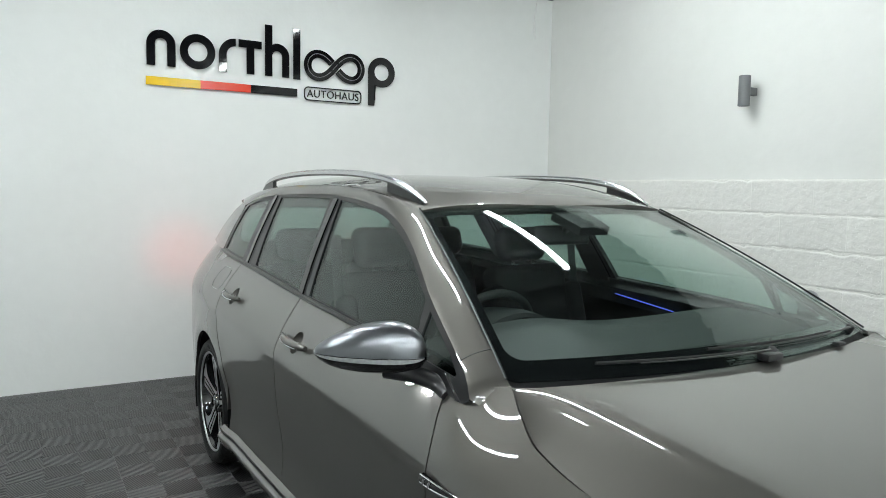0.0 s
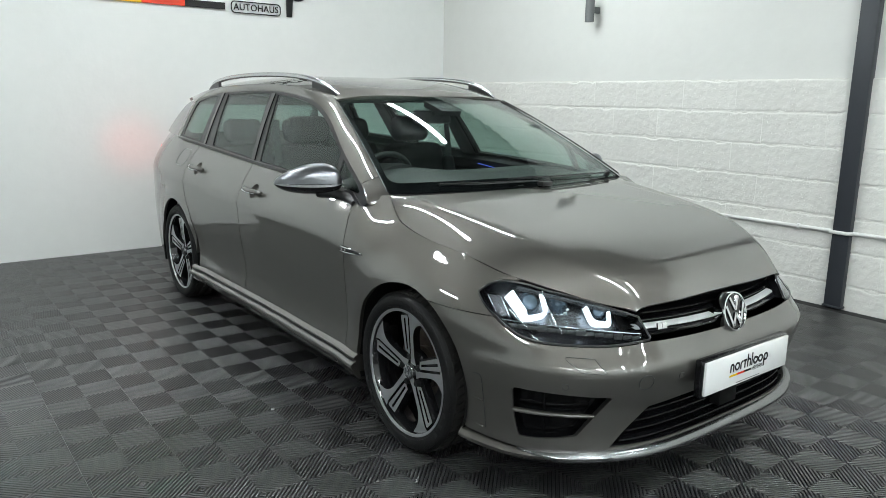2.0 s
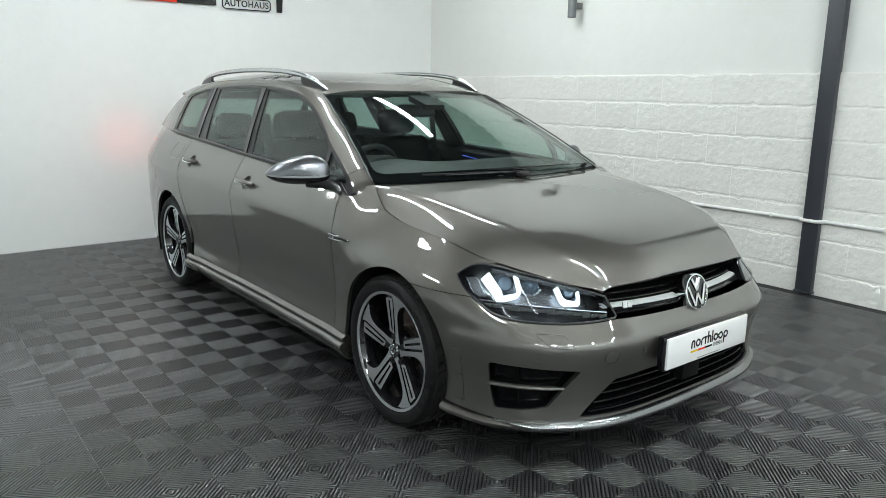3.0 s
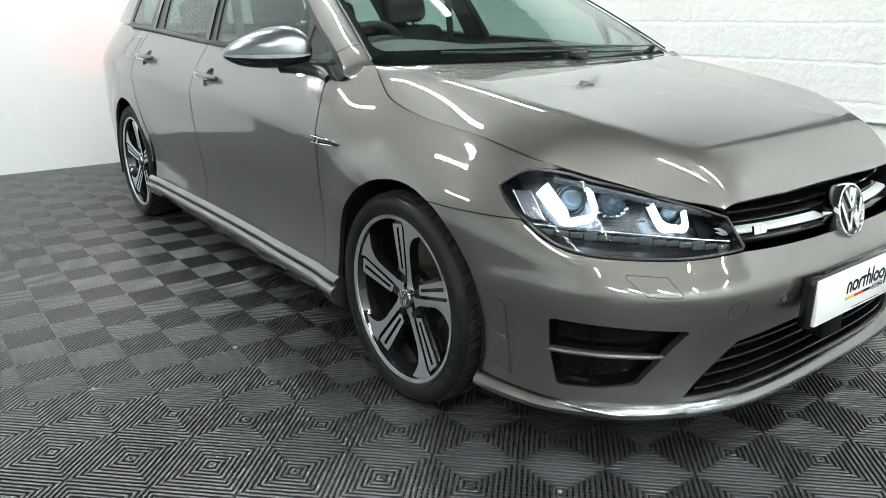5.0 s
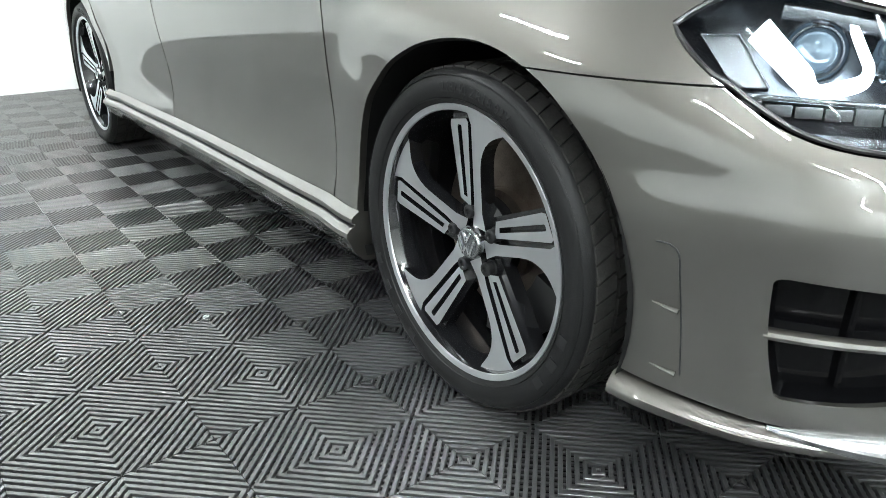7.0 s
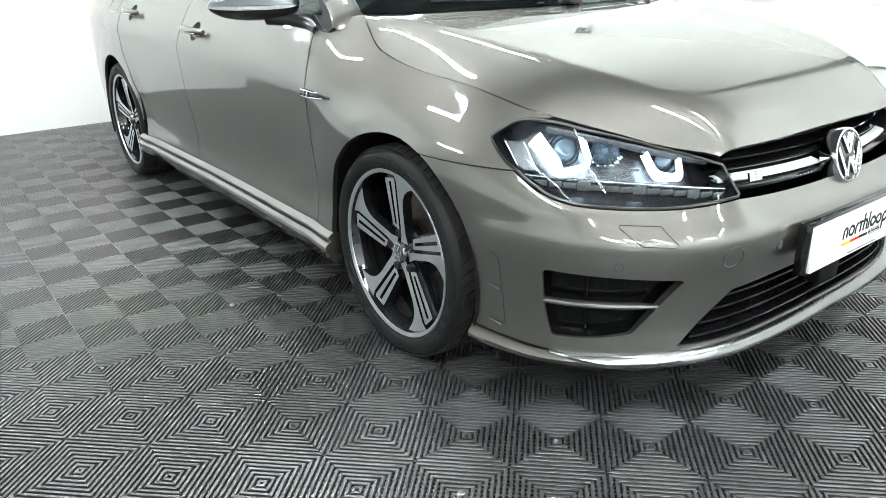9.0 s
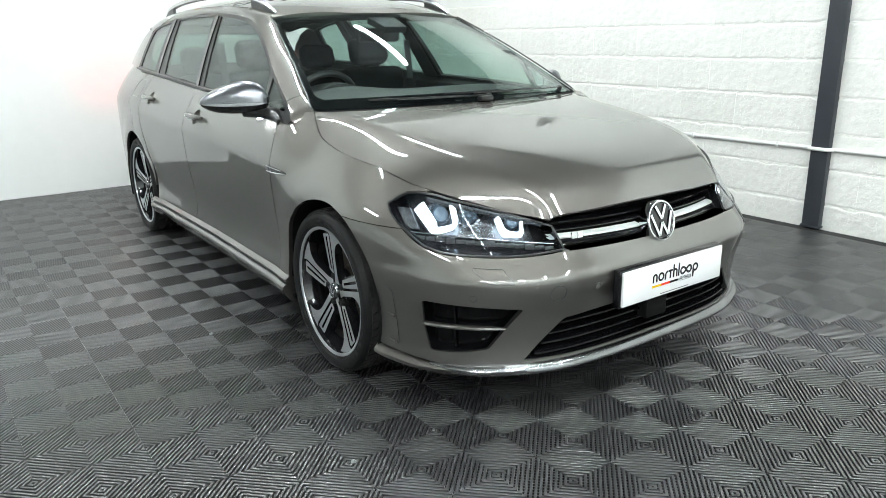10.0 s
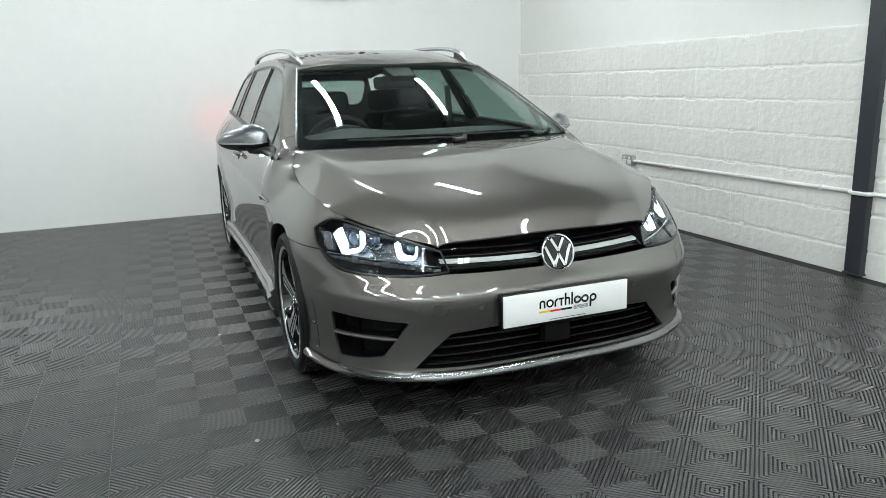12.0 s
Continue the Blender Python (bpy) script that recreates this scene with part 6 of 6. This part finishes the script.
# ---- cabin ----
cabin = part("cabin_shell", box_mesh((-0.74, 0.35, 0.20), (0.74, 3.45, 0.235)), CABIN, car, "dark cabin floor")
for m in (-1, 1):
    card = [(m * side(y), z) for y, z in [(0.45, 0.26), (3.3, 0.26), (3.3, 0.99), (2.9, 0.995), (2.25, 0.975), (1.5, 0.94), (0.6, 0.895), (0.45, 0.885)]]
    door_card = panel("door_card", lambda u, v: body(u, v, -0.075), card, [], CABIN, car, "black door lining", step=0.12, flange=0.01)
    strip_pts = [Vector((m * 0.706, y, 0.784 + 0.093 * y)) for y in np.linspace(1.10, 1.45, 12)]
    part("ambient_strip", add_tube(bmesh.new(), strip_pts, 0.0022, 6), AMBIENT, door_card, "thin blue ambient light strip")
    # shelf that closes the gap between lining and glass
    bm = bmesh.new()
    rows = [[bm.verts.new((m * (float(glass_x(y, belt(y))) - 0.012), y, float(belt(y)) - 0.004)), bm.verts.new((m * 0.725, y, float(belt(y)) - 0.035)), bm.verts.new((m * 0.715, y, float(belt(y)) - 0.10))] for y in np.linspace(0.42, 3.2, 24)]
    for a, b in zip(rows, rows[1:]):
        for i in range(2):
            bm.faces.new((a[i], a[i + 1], b[i + 1], b[i]))
    part("sill_top", bm, CABIN, door_card)
    # inner faces of the pillars
    for y0, y1, w in ((1.60, 1.70, 0.07), (2.42, 2.52, 0.06)):
        bm = bmesh.new()
        lo, hi = [(y0 - w, float(belt(y0)) - 0.03), (y0 + w, float(belt(y0)) - 0.03)], [(y1 + w * 0.5, 1.34), (y1 - w * 0.5, 1.34)]
        bm.faces.new([bm.verts.new((m * (float(glass_x(y, z)) - 0.03), y, z)) for y, z in lo + hi])
        part("pillar_lining", bm, CABIN, car)
    bm = bmesh.new()
    pts = [windscreen(m * 0.985, v, -0.012) for v in np.linspace(0.02, 1, 10)]
    qts = [Vector((m * (float(glass_x(y, z)) - 0.02), y, z)) for y, z in smooth([(0.46, 0.95), (0.66, 1.075), (0.86, 1.185), (1.13, 1.286)], 9)]
    va, vb = [bm.verts.new(p) for p in pts], [bm.verts.new(q) for q in qts]
    for i in range(9):
        bm.faces.new((va[i], va[i + 1], vb[i + 1], vb[i]))
    part("pillar_lining", bm, CABIN, car)
panel("headliner", lambda x, y: roof(x, y) + Vector((0, 0, -0.03)), [(x * 0.99, y + 0.03 if y < 1.1 else y - 0.04) for x, y in roof_loop], [], HEADLINER, car, "black roof lining", step=0.15)


def dash(u, v):
    """Top of the dashboard: u across, v from the glass to the driver."""
    x = 0.71 * u
    y = 0.36 - 0.11 * (1 - u * u) + v * 0.50
    z = 0.938 + 0.050 * min(1.0, v * 1.6) - 0.010 * v - 0.035 * abs(u) ** 5 + 0.025 * math.exp(-(((x + 0.36) / 0.17) ** 2)) * math.sin(min(v, 1) * math.pi * 0.62) - max(0, v - 0.9) * 1.4
    return Vector((x, y, z))


dashboard = panel("dashboard", dash, [(u, v) for u, v in rounded(-1, 0, 1, 1.06, 0.04, 3)], [], DASH, car, "dark soft-touch dashboard", step=0.06)
part("dash_front", box_mesh((-0.71, 0.72, 0.40), (0.71, 0.84, 0.93), 0.03), CABIN, dashboard)
part("instrument_hood", add_lathe(bmesh.new(), [(0.15, -0.12), (0.165, -0.02), (0.16, 0.05), (0.14, 0.06)], Matrix.Translation((-0.36, 0.80, 0.915)) @ pose(0, 0, 0, 90) @ Matrix.Diagonal((1.0, 0.62, 1, 1)), 36), CABIN, dashboard)
part("centre_screen", box_mesh((-0.11, 0.845, 0.70), (0.11, 0.86, 0.83), 0.006), BLACK_GLOSS, dashboard)
part("demister_grille", box_mesh((-0.50, 0.36, 0.948), (0.50, 0.378, 0.955), 0.002), CABIN, dashboard)

sw = Matrix.Translation((-0.36, 0.955, 0.893)) @ pose(0, 0, 0, 116)
bm = bmesh.new()
ringp = [(0.182 + 0.0145 * math.cos(a), 0.0145 * math.sin(a)) for a in np.linspace(0, 2 * math.pi, 12, endpoint=False)]
steering = part("steering_wheel", add_lathe(bm, ringp, sw, 48, True), CABIN, car, "black leather steering wheel")
part("steering_boss", box_mesh((-0.085, -0.07, -0.015), (0.085, 0.06, 0.03), 0.025, sw), CABIN, steering)
for a in (0, 180, 270):
    part("steering_spoke", box_mesh((0.06, -0.018, -0.015), (0.178, 0.018, 0.0), 0.006, sw @ pose(0, 0, 0, 0, 0, a)), SATIN if a == 270 else CABIN, steering)


def seat(x, y, wide=0.50, front=True):
    """One seat: cushion, bolstered backrest and headrest on two posts."""
    base = part("seat_cushion", box_mesh((x - wide / 2, y - 0.50, 0.34), (x + wide / 2, y + 0.04, 0.56), 0.06, segments=4), SEAT_CLOTH, car, "dark cloth and leather seat")
    lean = Matrix.Translation((x, y, 0.52)) @ pose(0, 0, 0, -17)
    high = 0.545 if front else 0.50
    part("backrest", box_mesh((-wide / 2 + 0.03, -0.06, 0.0), (wide / 2 - 0.03, 0.06, high), 0.055, lean, 4), SEAT_CLOTH, base)
    if front:
        for d in (-1, 1):
            part("bolster", box_mesh((d * (wide / 2 - 0.035) - 0.04, -0.11, 0.02), (d * (wide / 2 - 0.035) + 0.04, 0.03, high - 0.10), 0.035, lean, 4), SEAT_CLOTH, base)
    part("headrest", box_mesh((-0.130, -0.055, high + 0.018), (0.130, 0.05, high + 0.180), 0.05, lean, 5), SEAT_CLOTH, base)
    for d in (-0.05, 0.05):
        part("headrest_post", add_tube(bmesh.new(), [lean @ Vector((d, 0, high - 0.03)), lean @ Vector((d, 0, high + 0.05))], 0.006, 8), CHROME, base)
        part("post_collar", box_mesh((d - 0.013, -0.02, high - 0.012), (d + 0.013, 0.02, high + 0.004), 0.004, lean), CHROME if front else CABIN, base)


seat(-0.36, 1.55)
seat(0.36, 1.55)
for x in (-0.42, 0.0, 0.42):
    seat(x, 2.40, 0.42, False)
part("parcel_cover", box_mesh((-0.62, 2.55, 0.88), (0.62, 3.35, 0.90), 0.006), CABIN, car)
rear_view = part("rear_view_mirror", box_mesh((-0.125, -0.012, -0.035), (0.125, 0.012, 0.035), 0.018, Matrix.Translation((0.0, 1.00, 1.232)) @ pose(0, 0, 0, -10, 0, 0), 4), CABIN, car, "black interior mirror")
part("mirror_stem", add_tube(bmesh.new(), [(0, 0.985, 1.245), (0, 0.965, 1.285), (0, 0.955, 1.308)], 0.012, 10), CABIN, rear_view)
panel("sensor_housing", lambda u, v: windscreen(u, v, -0.012), [(-0.11, 0.80), (0.11, 0.80), (0.14, 0.96), (-0.14, 0.96)], [], CABIN, car, step=0.05, flange=0.03)
for x in (-0.30, 0.30):
    part("sun_visor", box_mesh((x - 0.17, 1.06, 1.302), (x + 0.17, 1.20, 1.314), 0.006), HEADLINER, car)
# belts over the seat shoulders
for m in (-1, 1):
    part("seat_belt", add_tube(bmesh.new(), smooth([(m * 0.60, 1.66, 1.20), (m * 0.60, 1.63, 1.0), (m * 0.59, 1.58, 0.6)], 10), 0.022, 6, 0.1), BLACK_TRIM, car)


# ---- pieces of the setting, last: wall blocks and floor tiles ----
def block_mesh(length, height, seed):
    """One painted block with softened, slightly uneven edges and small pits."""
    rng = random.Random(seed)
    bm = bmesh.new()
    rows, n = [], 12
    for k in range(n + 1):
        y = -length / 2 + length * k / n
        end = 0.0004 if k in (0, n) else 0.0
        hi, lo = height / 2 - rng.uniform(-0.003, 0.003) - (0.010 if rng.random() < 0.12 else 0.0), -height / 2 + rng.uniform(-0.003, 0.002) + (0.008 if rng.random() < 0.06 else 0.0)
        face = -0.05 + rng.uniform(0, 0.002) + end
        section = [(0.0, lo - 0.002), (face + 0.006, lo), (face + 0.0015, lo + 0.006), (face, lo + 0.013), (face + rng.uniform(-0.001, 0.002), 0.0), (face, hi - 0.013), (face + 0.0015, hi - 0.006), (face + 0.006, hi), (0.0, hi + 0.002)]
        rows.append([bm.verts.new((x, y, z)) for x, z in section])
    for a, b in zip(rows, rows[1:]):
        for i in range(len(a) - 1):
            bm.faces.new((a[i], a[i + 1], b[i + 1], b[i]))
    bm.faces.new(rows[0])
    bm.faces.new(rows[-1])
    me = bpy.data.meshes.new("block")
    bmesh.ops.recalc_face_normals(bm, faces=bm.faces)
    bm.to_mesh(me)
    bm.free()
    me.materials.append(BLOCK)
    return me


wall_east = structure("wall_east", (X_EAST + 0.006, Y_SOUTH, -0.1), (X_EAST + 0.25, Y_NORTH, LEDGE), MORTAR, "white painted concrete block wall with rough joints", "wall")
COURSE, LENGTH, JOINT = 0.2235, 0.445, 0.007
block_meshes = [block_mesh(LENGTH - 0.0005, COURSE - JOINT, s) for s in range(14)]
rng = random.Random(4)
for row in range(7):
    z0 = LEDGE - COURSE * (row + 0.5)
    if z0 < -0.02:
        continue
    y = Y_NORTH - (LENGTH / 2 if row % 2 else 0.0) - LENGTH / 2
    while y > -3.6:
        ob = bpy.data.objects.new("block", block_meshes[rng.randrange(14)])
        scene.collection.objects.link(ob)
        ob.location = (X_EAST + 0.05 + rng.uniform(-0.0008, 0.0008), y + rng.uniform(-0.001, 0.001), z0 + rng.uniform(-0.002, 0.002))
        ob.rotation_euler = (rng.uniform(-0.006, 0.006), rng.uniform(-0.006, 0.006), rng.uniform(-0.0015, 0.0015))
        ob.parent = wall_east
        y -= LENGTH

TILE_X, TILE_Y = 0.3130, 0.3090
TILE_X0, TILE_Y0 = -1.134, 0.288
RIBS = 8


def clip_band(c0, c1, w, h):
    """The part of the rectangle 0..w, 0..h in which x / w + y / h lies between c0 and c1."""
    poly = [(0, 0), (w, 0), (w, h), (0, h)]
    for sign, c in ((1, c0), (-1, -c1)):
        out = []
        for i, p in enumerate(poly):
            q = poly[(i + 1) % len(poly)]
            fp, fq = sign * (p[0] / w + p[1] / h) - c, sign * (q[0] / w + q[1] / h) - c
            if fp >= 0:
                out.append(p)
            if fp * fq < 0:
                s = fp / (fp - fq)
                out.append((p[0] + s * (q[0] - p[0]), p[1] + s * (q[1] - p[1])))
        poly = out
    return poly


def tile_geometry():
    """Vertices and faces of one ribbed tile, centred on the origin, its top at z = 0."""
    verts, faces = [], []
    w, h = TILE_X / 2 - 0.0006, TILE_Y / 2 - 0.0006

    def bar(poly, crown, sx, sy, top, low, drop):
        """A bar over poly; crown, narrower, forms its flat top where it has as many corners."""
        n = len(poly)
        if n < 3:
            return
        layers = [(crown, top), (poly, top - drop), (poly, low)] if crown and len(crown) == n else [(poly, top), (poly, low)]
        k = len(verts)
        for pts, z in layers:
            pts = [(sx * x, sy * y) for x, y in pts]
            if sx * sy < 0:
                pts.reverse()
            verts.extend((x, y, z) for x, y in pts)
        faces.append(tuple(range(k, k + n)))
        for r in range(len(layers) - 1):
            for i in range(n):
                j = (i + 1) % n
                faces.append((k + r * n + i, k + (r + 1) * n + i, k + (r + 1) * n + j, k + r * n + j))

    for sx in (1, -1):
        for sy in (1, -1):
            for r in range(2 * RIBS):
                c = (r + 0.5) / RIBS
                bar(clip_band(c - 0.29 / RIBS, c + 0.29 / RIBS, w, h), clip_band(c - 0.22 / RIBS, c + 0.22 / RIBS, w, h), sx, sy, 0.0, -0.009, 0.0008)
            for r in range(2 * RIBS):
                c = (r + 0.5) / RIBS
                low = [(w - x, y) for x, y in clip_band(c - 0.20 / RIBS, c + 0.20 / RIBS, w, h)]
                low.reverse()
                bar(low, None, sx, sy, -0.0060, -0.010, 0)
    return verts, faces


tile_verts, tile_faces = tile_geometry()
tile_mesh = bpy.data.meshes.new("floor_tile")
tile_mesh.from_pydata(tile_verts, [], tile_faces)
tile_mesh.materials.append(TILE)
near, far = [], []
for i in range(-13, 13):
    for j in range(-9, 14):
        x, y = TILE_X0 + i * TILE_X, TILE_Y0 + j * TILE_Y
        if x + TILE_X / 2 > X_EAST + 0.15 or y + TILE_Y / 2 > Y_NORTH + 0.15:
            continue
        (near if -2.75 < x < 1.1 and -2.3 < y < 2.35 and not (-0.45 < x < 0.4 and y > -0.2) else far).append((x, y))
rng = random.Random(11)
for x, y in near[:300]:
    ob = bpy.data.objects.new("floor_tile", tile_mesh)
    scene.collection.objects.link(ob)
    ob.location = (x, y, rng.uniform(-0.0006, 0.0))
    ob.parent = floor
base = np.array(tile_verts)
all_verts, all_faces = [], []
for n, (x, y) in enumerate(far + near[300:]):
    all_verts.append(base + (x, y, rng.uniform(-0.0006, 0)))
    k = n * len(base)
    all_faces += [tuple(k + q for q in f) for f in tile_faces]
far_mesh = bpy.data.meshes.new("floor_tiles_far")
far_mesh.from_pydata(np.concatenate(all_verts).tolist(), [], all_faces)
far_mesh.materials.append(TILE_FAR)
far_ob = tagged(new("distant_floor_tiles", far_mesh), "black ribbed interlocking floor tiles further off", kind="stuff")
far_ob.parent = floor
# plain tiled ground outside the ribbed field
for a, b in (((X_WEST, Y_SOUTH, -0.02), (X_EAST, TILE_Y0 - 9.5 * TILE_Y, -0.001)), ((X_WEST, TILE_Y0 - 9.5 * TILE_Y, -0.02), (TILE_X0 - 13.5 * TILE_X, Y_NORTH, -0.001))):
    structure("floor_margin", a, b, FLOOR_DARK, "dark floor beyond the ribbed tiles", "floor")

# fixing screws and specks on the tiles
for x, y, r in ((-1.134, 0.600, 0.0085), (-1.120, -0.640, 0.0085), (-0.824, -0.637, 0.005)):
    tagged(link_mesh("floor_screw", add_lathe(bmesh.new(), [(r, 0.0), (r, 0.0025), (r * 0.8, 0.004), (r * 0.35, 0.004), (r * 0.3, 0.0025), (0.0, 0.0025)], pose(x, y, -0.0004), 20), SCREW, smooth=30), "shiny zinc screw fixing a floor tile", "screw", "floor screws")
